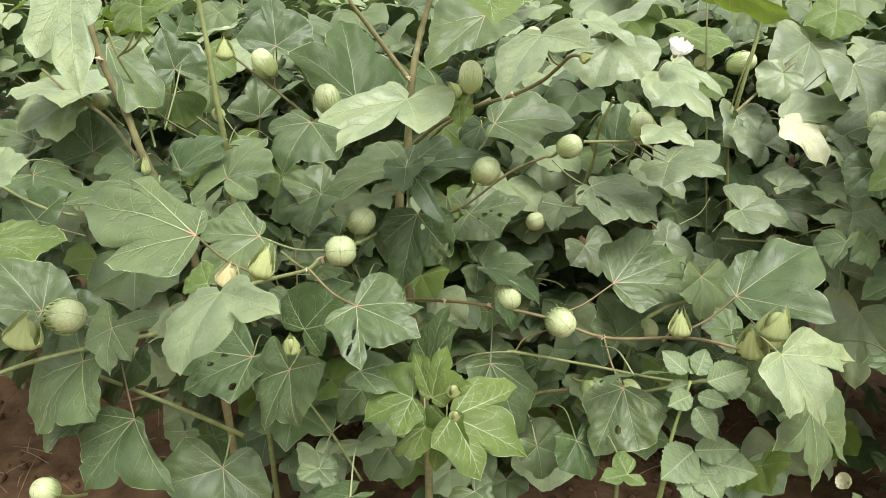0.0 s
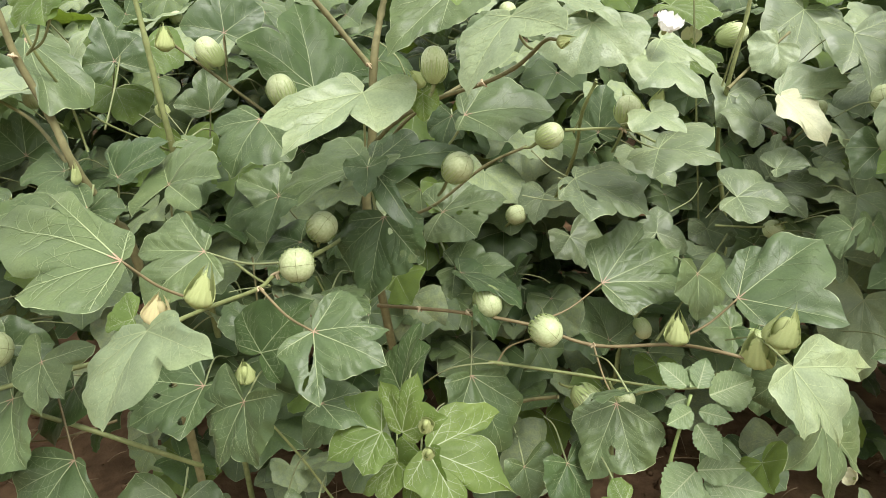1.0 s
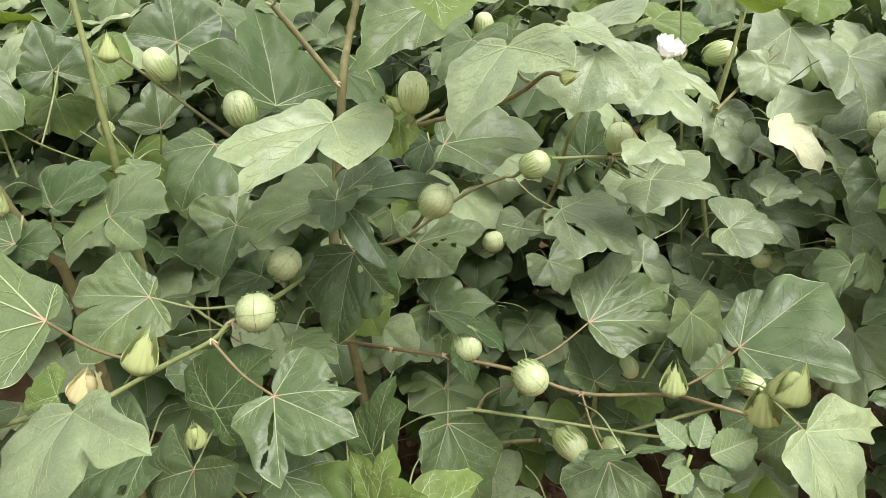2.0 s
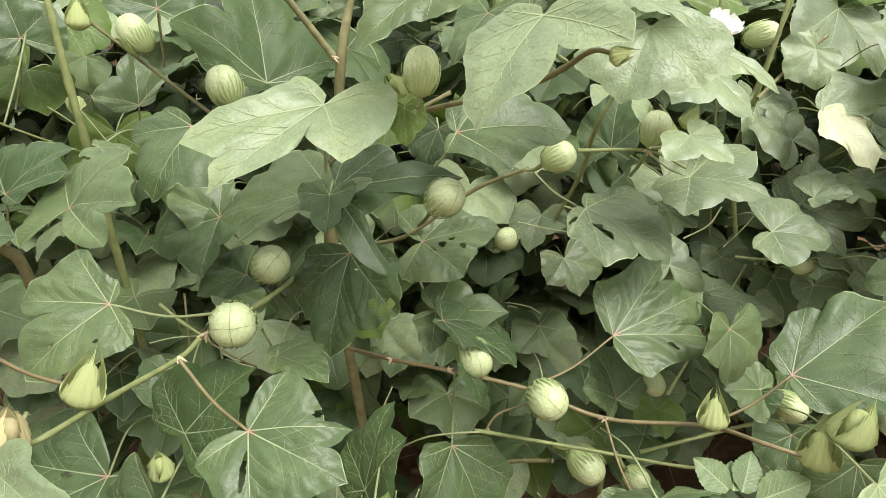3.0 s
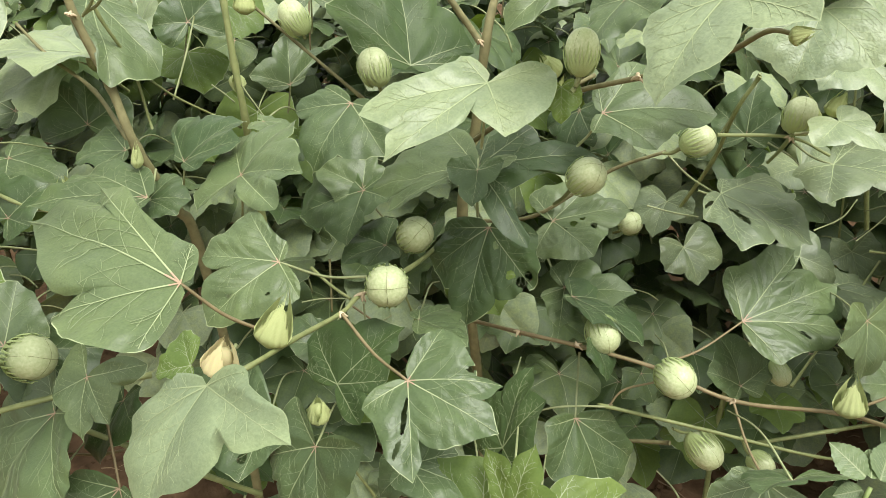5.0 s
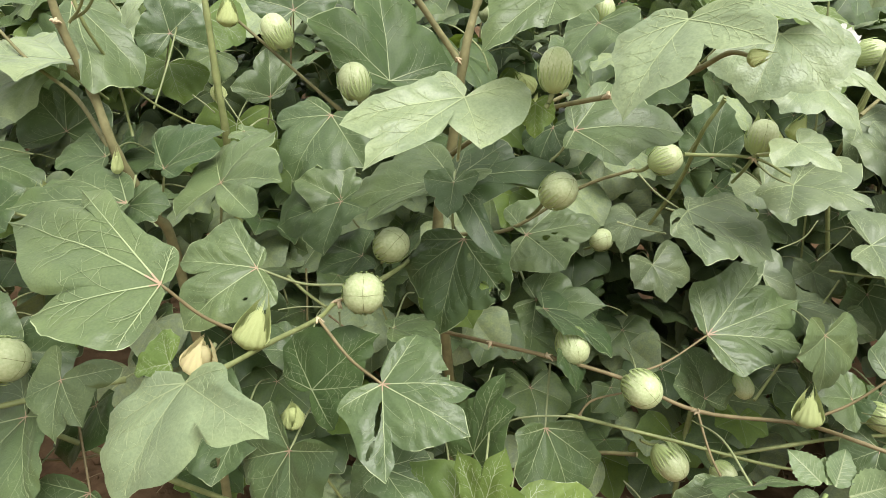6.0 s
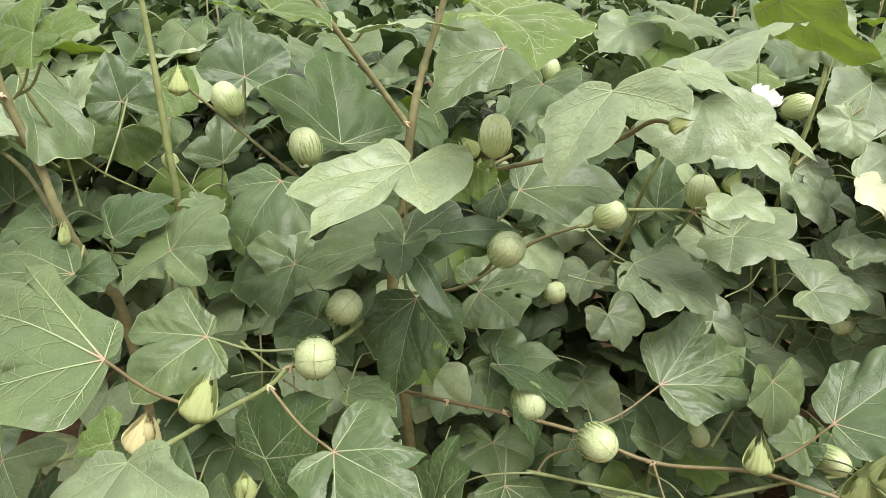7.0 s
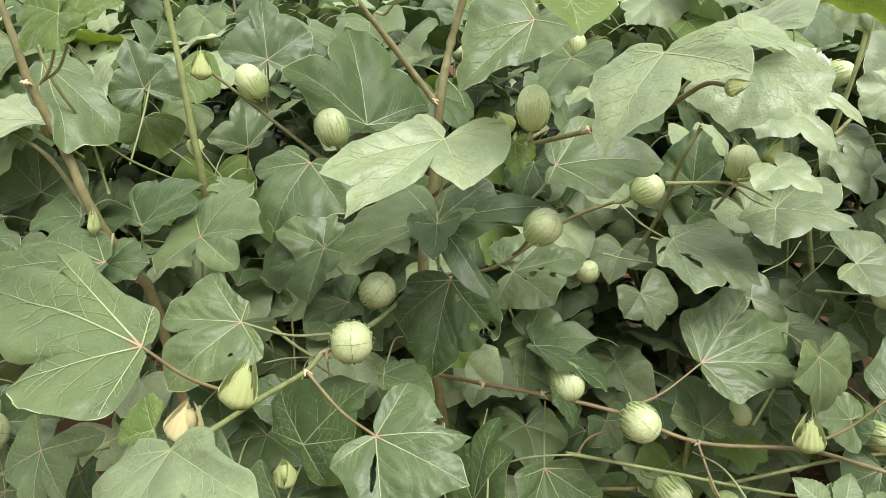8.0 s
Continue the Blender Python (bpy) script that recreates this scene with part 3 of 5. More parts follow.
def bloom(plant, at, face, radius, material):
    """An open flower of five overlapping petals in a cup, on a green foot."""
    m = axis_pose(at, face)
    OUTER.append((Vector(at), radius * 1.4))
    bm = bmesh.new()
    globe(bm, radius * 0.2, radius * 0.3, 0.0, 10, 6)
    bmesh.ops.translate(bm, verts=bm.verts, vec=(0, 0, -radius * 0.2))
    ob = attach("flower", mesh_of("flower", bm, BUD), plant, m)
    for k in range(5):
        bm = bmesh.new()
        grid = []
        for j in range(9):
            v = j / 8
            line = []
            for i in range(9):
                u = i / 4 - 1
                w = 0.62 * math.sin(math.pi * (0.12 + 0.62 * v)) * radius
                r = radius * (0.15 + 0.85 * v)
                wob = 0.2 * radius * noise.noise(Vector((u * 2 + k * 5, v * 3, 1)))
                line.append(bm.verts.new((r * (1 - 0.12 * u * u), u * w, radius * (0.9 * v ** 1.5 - 0.1) + 0.12 * radius * u * u + wob)))
            grid.append(line)
        for p, q in zip(grid, grid[1:]):
            for i in range(8):
                bm.faces.new((p[i], p[i + 1], q[i + 1], q[i]))
        attach("petal", mesh_of("petal", bm, material), ob, m @ Matrix.Rotation(1.2566 * k, 4, "Z"))
    return ob



def scar(plant, at, size=0.006):
    """A torn pale scar with a few dry scales at a node."""
    r = random.Random(int(1000 * at[0]) + 7)
    bm = bmesh.new()
    for k in range(5):
        d = Vector((r.gauss(0, 1), r.gauss(0, 1) - 0.5, r.gauss(0, 0.7))).normalized()
        tube(bm, [Vector(at), Vector(at) + d * size * 0.6, Vector(at) + d * size * r.uniform(0.9, 1.6) + Vector((0, 0, -0.002))], size * 0.45, size * 0.12, 5, 3)
    return attach("node_scar", mesh_of("node_scar", bm, LITTER_PALE), plant, None, "pale torn scar at a node")


# ---- the cotton plants beside the path ----
left = thing("cotton_plant", (-0.47, 1.12, 0), "tall cotton plant with brown stem and broad grey-green leaves", "plant", "cotton plants beside the path")
back = thing("cotton_plant", (-0.36, 1.38, 0), "cotton plant with slim upright stem and green bolls", "plant", "cotton plants beside the path")
mid = thing("cotton_plant", (-0.03, 1.22, 0), "cotton plant with spreading fruiting branches and green bolls", "plant", "cotton plants beside the path")
right = thing("cotton_plant", (0.36, 1.34, 0), "cotton plant with drooping grey-green leaves and green bolls", "plant", "cotton plants beside the path")
far = thing("cotton_plant", (0.78, 1.42, 0), "cotton plant with faded cream leaf among grey-green leaves", "plant", "cotton plants beside the path")
low = thing("cotton_plant", (-0.62, 1.0, 0), "low cotton plant with bolls above bare soil", "plant", "cotton plants beside the path")

# ---- the leaves that face the path ----
leaf(back, (-0.2775, 0.7407, 0.9668), (4.0, -28.1, 63.0), 0.1928, (-0.36, 0.42), (0.29, 0.78), stalk=(-0.2271, 0.7617, 0.9131), seed=76, red=True, cut=(0.6, 0.62), low_left=(-0.33, -0.09), low_right=(0.17, 0.06), bays=((-0.19, 0.34), (0.18, 0.61), None, None), point=0.4)
leaf(back, (-0.2488, 0.8927, 0.9078), (-0.5, -40.4, 85.2), 0.0852, (-0.84, 0.72), (0.64, 0.52), stalk=(-0.1685, 0.9407, 0.868), seed=77, point=0.12, cut=0.9, low_left=(-0.43, -0.34), low_right=(0.27, -0.04), bays=((-0.15, 0.67), None, None, None), holes=((-0.48, 0.48, 0.018), (-0.43, 0.01, 0.018)))
leaf(mid, (-0.1037, 0.7587, 0.8694), (-16.1, 27.4, -122.2), 0.0900, (-0.42, 0.8), (0.77, 0.56), stalk=(-0.1734, 0.8323, 0.887), seed=78, red=True, cut=(0.65, 0.62), low_left=(-0.62, 0.01), low_right=(0.45, -0.2), bays=(None, (0.42, 0.39), (-0.36, 0.55), None), holes=((0.179, 0.107, 0.452, 0.237, 0.02), (0.519, 0.258, 0.675, 0.295, 0.015), (-0.352, 0.448, -0.566, 0.606, 0.015)))
leaf(back, (-0.2277, 0.6528, 0.938), (-46.7, 6.6, 139.9), 0.0914, (-1.07, 0.02), (0.59, 0.66), SKYLIT, stalk=(-0.2143, 0.6803, 0.9544), seed=82, point=0.36, cut=(0.6, 0.95), low_left=(-0.4, -0.25), low_right=(0.52, 0.24), bays=((-0.59, 0.22), None, (-0.87, -0.15), (0.65, 0.5)), calm=0.5)
leaf(mid, (-0.0447, 0.8866, 1.0931), (-24.3, -26.7, 145.1), 0.1212, (-0.43, 0.27), (0.39, 0.86), SKYLIT, stalk=(-0.0487, 0.9114, 1.0257), seed=80, point=0.24, cut=(0.4, 0.9), low_left=(-0.22, -0.43), low_right=(0.29, -0.02), bays=((-0.03, 0.22), (0.11, 0.79), (-0.48, -0.11), None), calm=0.4)
leaf(mid, (0.0984, 0.7358, 1.1833), (-47.8, -4.3, 132.7), 0.0794, (-0.76, 0.04), (0.44, 0.48), SKYLIT, stalk=(0.1304, 0.8031, 1.1446), seed=87, point=0.34, cut=(0.42, 0.9), low_left=(-0.45, -0.28), low_right=(0.33, 0.06), bays=((-0.31, 0.23), (0.22, 0.73), None, None), calm=0.7)
leaf(mid, (0.1428, 0.7269, 1.198), (-25.2, 21.0, -120.8), 0.0545, (-0.21, 0.53), (0.26, 0.28), SKYLIT, seed=40, cut=0.8)
leaf(mid, (0.1816, 0.7919, 1.1696), (-48.4, -12.7, 157.7), 0.0577, (-0.77, 0.52), (0.6, 0.78), SKYLIT, seed=41, cut=0.9, base=0.95, low_left=(-0.86, -0.24), low_right=(0.58, 0.31), calm=0.4)
leaf(mid, (0.1859, 0.8762, 1.1711), (26.4, -8.7, -85.2), 0.1323, (-0.21, 0.62), (0.82, 0.1), SKYLIT, seed=42, cut=0.8)
leaf(mid, (0.072, 0.9851, 1.0414), (1.9, 38.4, -87.0), 0.1168, (-0.52, 0.35), (0.41, 0.42), stalk=(0.0527, 1.0098, 0.9983), seed=69, point=0.12, cut=0.9, base=0.95, low_left=(-0.28, -0.03), low_right=(0.21, -0.1), calm=0.3)
leaf(mid, (0.059, 1.0645, 1.0225), (-60.3, 4.6, 137.7), 0.0627, (-0.5, 0.48), (0.57, 0.42), seed=70)
leaf(left, (-0.5017, 1.0902, 1.1381), (-43, 5.3, -111.8), 0.1194, (-0.3, 0.36), (0.52, 0.92), stalk=(-0.5148, 1.0952, 1.1248), seed=17, cut=0.95, low_left=(-0.32, -0), low_right=(0.32, 0.54))
leaf(left, (-0.5174, 1.3885, 1.0583), (67.2, -8.4, 29.3), 0.0841, (-0.62, 0.03), (0.76, 0.48), SKYLIT, stalk=(-0.5548, 1.3978, 0.9568), seed=19, cut=0.6)
leaf(back, (-0.3372, 1.2969, 0.989), (64.7, 6.8, 26.8), 0.0776, (-0.75, 0.16), (0.54, 0.57), stalk=(-0.3483, 1.3095, 0.9429), seed=20, cut=0.75, base=0.8, low_left=(-0.48, -0.08), low_right=(0.28, 0.2))
leaf(back, (-0.303, 1.3262, 1.1112), (60.7, 1.5, 16.8), 0.1000, (-0.69, 0.16), (0.67, 0.43), stalk=(-0.3113, 1.3478, 1.0548), seed=21, cut=0.75, bays=((-0.17, 0.57), (0.23, 0.69), None, None))
leaf(mid, (-0.1518, 1.2389, 1.0322), (53.9, 5.6, 27.1), 0.1571, (-0.66, 0.58), (0.64, 0.22), GREEN, seed=22, cut=0.62, base=0.5, low_left=(-0.51, 0.16), low_right=(0.48, 0.05), bays=((-0.25, 0.56), (0.32, 0.55), None, None))
leaf(mid, (-0.0544, 1.0007, 0.9738), (-21.3, -13.3, 113.1), 0.1077, (-0.01, 0.36), (0.39, 1.04), stalk=(-0.0523, 1.0342, 0.9016), seed=31, cut=0.85, base=0.6, low_left=(-0.15, -0.4), low_right=(0.84, 0.06), bays=(None, (0.14, 0.82), None, None))
leaf(mid, (-0.0532, 1.0108, 0.9722), (6.9, 42.5, -79.8), 0.1381, (-0.29, 0.48), (0.25, 0.21), stalk=(-0.0525, 1.0434, 0.8977), seed=32, cut=0.6, base=0.6, low_left=(-0.26, 0.12), low_right=(0.65, 0.42), bays=(None, (0.15, 0.59), None, None))
leaf(mid, (-0.0529, 0.9715, 0.9823), (-55.7, 3.1, 161.5), 0.0388, (-0.68, -0.34), (0.95, -0.05), seed=33, point=0.12, bulge=-0.1, cut=0.9)
leaf(mid, (-0.2045, 1.1328, 0.8909), (-41.1, 8.2, 157.6), 0.0808, (-0.56, 0.17), (1.13, 0.53), stalk=(-0.1695, 1.186, 0.8141), seed=83, cut=0.8, base=0.9)
leaf(mid, (-0.208, 1.1439, 0.8913), (48.4, 4.6, 1.2), 0.0565, (-1.16, 0.46), (0.66, 0.34), seed=36, cut=0.8, base=0.6)
leaf(mid, (-0.1963, 1.0423, 1.0314), (-46.9, -12.5, 152.3), 0.0885, (-0.8, 0.43), (0.66, 0.41), stalk=(-0.1937, 1.0932, 1.0224), seed=66, cut=0.75, base=0.8, low_left=(-0.64, -0.04), low_right=(0.46, -0.05), bays=((-0.3, 0.69), (0.44, 0.44), None, None))
leaf(back, (-0.3172, 1.0015, 0.9581), (38.1, 3.0, -51.8), 0.0889, (-0.7, 0.3), (0.96, 0.53), stalk=(-0.3321, 1.0271, 0.8931), seed=84, cut=0.75, base=0.7, low_left=(-0.14, -0.69), low_right=(1.08, -0.02), bays=(None, (0.23, 0.73), None, (0.73, 0.23)))
leaf(back, (-0.3151, 1.0912, 0.9938), (-10.6, 8.5, -82.4), 0.0403, (-0.36, -0.14), (0.94, 0.62), seed=37)
leaf(left, (-0.3983, 1.0412, 0.9579), (35.3, 13.5, -60.7), 0.0888, (-1.02, 0.05), (0.45, 0.82), stalk=(-0.414, 1.0466, 0.8964), seed=25, cut=0.8, base=0.6, low_left=(-0.25, -0.1), low_right=(0.41, 0.14))
leaf(left, (-0.4693, 1.046, 0.9686), (-10.8, -22.6, 97.7), 0.0663, (-0.46, 0.39), (0.81, 0.6), seed=65, point=0.12, cut=0.9, base=0.7, low_left=(-0.45, -0.05), low_right=(0.48, 0.13))
leaf(left, (-0.4144, 0.9708, 0.9404), (-1.3, -16.2, 97.5), 0.1349, (-0.2, 0.37), (0.34, 0.62), stalk=(-0.4242, 1.0214, 0.9554), seed=69, cut=0.8, base=0.7, low_left=(-0.21, 0.09), low_right=(0.41, 0.17))
leaf(left, (-0.4326, 1.0066, 0.9225), (5.3, 27.2, -87.6), 0.0509, (-0.76, 0.51), (0.46, 0.78), seed=70, cut=0.9)
leaf(mid, (-0.0382, 1.0154, 0.8972), (-62.5, 5.4, 144.7), 0.1179, (-0.65, 0.47), (0.56, 0.57), stalk=(-0.0565, 1.0532, 0.9083), seed=85, cut=0.8, low_left=(-0.54, -0.03), low_right=(0.52, 0.11), holes=((-0.4, 0.39, 0.039), (-0.52, 0.44, 0.045), (-0.57, 0.36, 0.034), (-0.15, 0.16, 0.028), (-0.58, 0.5, 0.028)))
leaf(mid, (0.0598, 1.0655, 0.7928), (3.4, 31.6, -98.2), 0.0888, (-0.56, 0.22), (0.66, -0.01), stalk=(0.0402, 1.1265, 0.8069), seed=86, cut=0.75, base=0.6, low_left=(-0.3, -0.23), low_right=(0.2, -0.32), bays=(None, (0.4, 0.19), None, None))
leaf(mid, (0.0646, 1.0261, 0.8028), (-25.2, -2.8, -106.4), 0.1032, (-0.56, 0.7), (0.37, 0.34), seed=39, cut=0.9, base=0.4)
leaf(mid, (0.0437, 1.1181, 0.8615), (12.1, 23.7, -81.4), 0.1002, (-0.42, 0.54), (0.67, 0.39), seed=67, cut=0.85, base=0.8, holes=((0.15, 0.24, 0.038), (0.1, 0.36, 0.03), (0.26, 0.48, 0.038), (0.18, 0.12, 0.03)))
leaf(right, (0.2734, 1.0302, 0.7743), (10.7, 35.8, -57.6), 0.1603, (-0.37, 0.79), (0.33, 0.74), stalk=(0.1646, 0.9731, 0.7448), seed=81, point=0.36, red=True, cut=(0.6, 0.8), low_left=(-0.42, 0.13), low_right=(0.41, 0.07), bays=((-0.18, 0.51), (0.17, 0.63), None, None), holes=((0.237, 0.362, 0.311, 0.388, 0.01),))
leaf(mid, (-0.1916, 0.8646, 0.7806), (48.4, 21.0, -56.6), 0.0965, (-0.74, 0.09), (0.41, 0.58), GREEN, seed=71, cut=0.85, base=0.75, low_left=(-0.38, -0.23), low_right=(0.59, 0.05), bays=((-0.34, 0.56), None, None, (0.36, 0.29)))
leaf(mid, (-0.1993, 0.7932, 0.7598), (-66.0, -9.6, 134.0), 0.0956, (-0.57, 0.56), (0.56, 0.59), seed=72, cut=0.7, base=0.7, low_left=(-0.55, -0.44), bays=((-0.12, 0.64), None, None, None), point=0.4)
leaf(left, (-0.4406, 0.8322, 0.8004), (-49.7, 11.7, 173.3), 0.0648, (-0.5, 0.76), (0.58, 0.28), stalk=(-0.4313, 0.8707, 0.7623), seed=73, cut=0.75, base=0.8, low_left=(-1.07, -0.14), low_right=(0.15, -0.56), bays=((-0.17, 0.6), None, (-0.68, 0.17), None), point=0.4)
leaf(back, (-0.2612, 0.8427, 0.7499), (-27.6, -27.9, 114.6), 0.1079, (-0.49, 0.4), (0.72, 1.04), seed=74, cut=0.8, base=0.9, low_left=(-0.15, -0.34), low_right=(0.86, 0.23), bays=(None, (0.11, 0.79), None, None), holes=((0.18, 0.32, 0.037), (0.13, 0.51, 0.037), (-0.29, 0.32, 0.045)), point=0.4)
leaf(mid, (0.011, 0.7202, 0.7388), (-29.4, 30.2, -117.1), 0.1090, (-0.67, 0.56), (0.48, 0.57), YOUNG_BACKLIT, seed=32, cut=0.55, base=0.7, low_left=(-0.57, 0.09), low_right=(0.43, -0.07), bays=((-0.32, 0.35), (0.15, 0.43), None, None), point=0.4)
leaf(mid, (-0.0368, 0.7217, 0.7645), (-27.3, -32.7, 116.2), 0.0690, (-0.49, 0.51), (0.76, 0.71), YOUNG_BACKLIT, seed=33, cut=0.6, base=0.7, low_left=(-0.46, -0.06), low_right=(0.54, -0.26), bays=(None, (0.32, 0.56), None, None), point=0.4)
leaf(mid, (-0.0133, 0.705, 0.7765), (66.3, 2.0, -37.5), 0.0664, (-0.61, 0.64), (0.71, 0.51), YOUNG_BACKLIT, seed=34, cut=0.6, low_left=(-0.3, 0.03), low_right=(0.35, -0.01), bays=((-0.15, 0.6), (0.27, 0.62), None, None), point=0.4)
leaf(mid, (-0.022, 0.7168, 0.7256), (-46.1, -23.2, 116.7), 0.0583, (-0.42, 0.62), (0.16, 0.4), YOUNG_BACKLIT, seed=35, cut=0.75, point=0.4)
leaf(mid, (0.0042, 0.7282, 0.7271), (-62.5, 4.5, 140.5), 0.0639, (-0.67, 0.38), (0.45, 0.65), YOUNG_BACKLIT, seed=36)
leaf(mid, (-0.0184, 0.8093, 0.7552), (60.2, -13.6, -54.3), 0.0849, (-0.48, 0.39), (0.4, 0.72), GREEN, seed=67, cut=0.8)
leaf(mid, (-0.1142, 0.9448, 0.8132), (-5, -0.3, -44), 0.0566, (-0.3, 0.3), (1.24, 0.18), seed=68, cut=0.85, base=0.5, holes=((0.73, 0.95, 0.045), (0.89, 0.56, 0.045)))
leaf(mid, (0.0755, 0.9734, 0.6609), (-63.1, 7.1, -143.2), 0.1274, (-0.44, 0.65), (0.48, 0.39), stalk=(0.0813, 1.0298, 0.7204), seed=68, point=0.12, cut=0.9, base=0.75, low_left=(-0.43, 0.25), low_right=(0.37, -0.1))
leaf(right, (0.3169, 1.0101, 1.0308), (-22.1, 21.6, -137.8), 0.0525, (-0.45, 0.45), (0.88, 0.03), SKYLIT, stalk=(0.2807, 1.0236, 1.0129), seed=73, point=0.12, cut=0.75, base=0.7, calm=0.3)
leaf(right, (0.3499, 1.0667, 0.9647), (-4.4, 19.3, -122.4), 0.0872, (-1.15, 0.42), (0.74, 0.1), BRIGHTENED, stalk=(0.3126, 1.0959, 0.9812), seed=74, point=0.12, cut=0.85, base=0.7, low_left=(-0.51, 0.07), low_right=(0.43, -0.39), bays=((-0.16, 0.66), None, None, None))
leaf(right, (0.2361, 1.0792, 0.9212), (-23.1, 10.1, -113.4), 0.1166, (-0.92, 0.5), (0.75, 0.33), BRIGHTENED, stalk=(0.2151, 1.099, 0.9163), seed=75, cut=0.85, base=0.6, low_left=(-0.24, -0.04), low_right=(0.56, -0.08), holes=((0.253, 0.166, 0.392, 0.319, 0.032), (0.259, 0.118, 0.22, 0.197, 0.016), (0.456, -0.112, 0.29, -0.059, 0.016)))
leaf(right, (0.3791, 1.2097, 0.9099), (-40.4, 15, -137.6), 0.0673, (-0.92, 0.1), (0.84, -0.25), BRIGHTENED, seed=76, cut=0.8, point=0.12, base=0.9)
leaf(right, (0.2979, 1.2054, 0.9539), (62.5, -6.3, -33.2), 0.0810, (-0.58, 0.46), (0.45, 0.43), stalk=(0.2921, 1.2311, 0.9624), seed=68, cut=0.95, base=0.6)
leaf(right, (0.3661, 1.1186, 1.0801), (-34.5, 15.1, -149.8), 0.0900, (-0.18, 0.34), (0.8, 0.23), SKYLIT, seed=71, cut=0.7, base=0.8)
leaf(far, (0.6159, 1.326, 0.929), (44.2, 0.3, 35.7), 0.0676, (-1.09, 0.61), (1.12, 0.29), BRIGHTENED, seed=72, cut=0.8, base=0.8)
leaf(right, (0.31, 1.4326, 0.6782), (-52.1, 6.6, -150.9), 0.0741, (-0.91, 0.66), (0.73, 0.4), BRIGHTENED, seed=69, cut=0.75, base=0.8)
leaf(right, (0.2279, 1.2801, 0.8272), (-43.4, 1, 146.7), 0.0610, (-0.72, 0.14), (0.59, 0.67), BRIGHTENED, seed=70, cut=0.8, base=0.8)
leaf(right, (0.2947, 1.0442, 0.6674), (53.6, -2.5, 37.2), 0.0765, (-0.6, 0.49), (0.93, 0.12), seed=70, cut=0.9, point=0.12, base=0.5)
leaf(mid, (0.1807, 0.9505, 0.7275), (44.7, -30.2, -82.7), 0.0364, (-1.2, 0.14), (0.3, 0.3), seed=71)
leaf(right, (0.4, 0.8689, 0.8291), (29.6, 19.8, -60.3), 0.1394, (-0.31, 0.44), (0.74, 0.49), stalk=(0.3394, 0.8692, 0.7765), seed=71, red=True, cut=(0.9, 0.8), low_left=(-0.25, 0.05), low_right=(0.34, -0.03), bays=((-0.22, 0.5), (0.41, 0.55), None, None))
leaf(far, (0.7727, 1.1713, 0.6498), (-70.5, 12.5, 139.3), 0.1442, (-0.36, 0.54), (0.45, 0.57), SKYLIT, stalk=(0.8616, 1.1839, 0.6436), seed=72, cut=0.8, low_left=(-0.39, -0.07), low_right=(0.32, -0.35))
leaf(far, (0.6946, 1.0824, 0.8315), (-64.8, -2.2, -141.1), 0.0532, (-0.64, 0.74), (1.17, 0.45), seed=30, cut=0.8)
leaf(far, (0.8175, 1.1039, 0.7523), (-20.4, -21.7, 104.3), 0.1066, (-0.35, 0.55), (0.55, 0.31), seed=31, cut=0.85)
leaf(far, (0.7559, 0.994, 0.6432), (4, -11.6, 85), 0.0717, (-0.39, 0.68), (0.41, 0.34), seed=32, cut=0.85)
leaf(far, (0.7155, 1.1126, 1.0012), (-58, -7.4, 140.5), 0.0673, (-0.65, 0.62), (0.38, 0.43), SKYLIT, seed=33, cut=0.85)
leaf(far, (0.7047, 1.0426, 0.9654), (-38.4, -22.7, 114.2), 0.0670, (-0.51, 0.62), (0.56, 0.09), YOUNG_BACKLIT, seed=34, cut=0.8)
leaf(far, (0.8328, 1.3673, 1.0011), (-34.2, -16.1, 108.8), 0.0932, (-0.66, 0.85), (0.32, 0.36), BRIGHTENED, seed=35, cut=0.9)
leaf(far, (0.7354, 1.2752, 0.9262), (-27.6, 6.5, -112.4), 0.0955, (-0.96, 0.8), (1.14, 0.08), SKYLIT, seed=36, cut=0.9)
leaf(far, (0.7039, 1.2589, 0.8843), (10.1, 12, -91.9), 0.0546, (-0.51, 0.79), (0.55, 0.2), BRIGHTENED, seed=37, cut=0.9)
leaf(right, (0.4017, 0.7301, 0.8198), (-56.7, 16.4, -140.6), 0.1085, (-1.03, 0.78), (0.42, 0.55), SKYLIT, seed=73, cut=0.75, low_left=(-0.56, 0.02), low_right=(0.43, -0.09), bays=((-0.41, 0.44), (0.11, 0.51), None, None), point=0.4)
leaf(right, (0.461, 0.8241, 0.7538), (-70.2, 4, 147.1), 0.0739, (-0.38, 0.74), (0.58, 0.67), seed=74, cut=0.8)
leaf(right, (0.4844, 0.7817, 0.7022), (-67.5, -16.5, -150.0), 0.1028, (-0.84, 0.72), (0.79, 0.45), seed=74, cut=0.6, base=0.6, bays=((-0.36, 0.38), (0.3, 0.37), None, None), point=0.4)
leaf(right, (0.2474, 0.8273, 0.71), (-54.1, -11.2, 151.0), 0.0991, (-0.51, 0.7), (0.43, 0.43), stalk=(0.2398, 0.9286, 0.7337), seed=75, red=True, cut=0.85, low_left=(-0.66, 0.11), low_right=(0.34, 0.03), holes=((-0.127, 0.521, -0.18, 0.57, 0.039),))
leaf(left, (-0.424, 0.8124, 0.6697), (-53.0, -23.2, 149.1), 0.1214, (-0.93, 0.3), (0.38, 0.66), stalk=(-0.4559, 0.8665, 0.7236), seed=77, red=True, cut=0.8, low_left=(-0.16, -0.04), low_right=(0.47, 0.27), bays=((-0.32, 0.52), None, None, None), point=0.4)
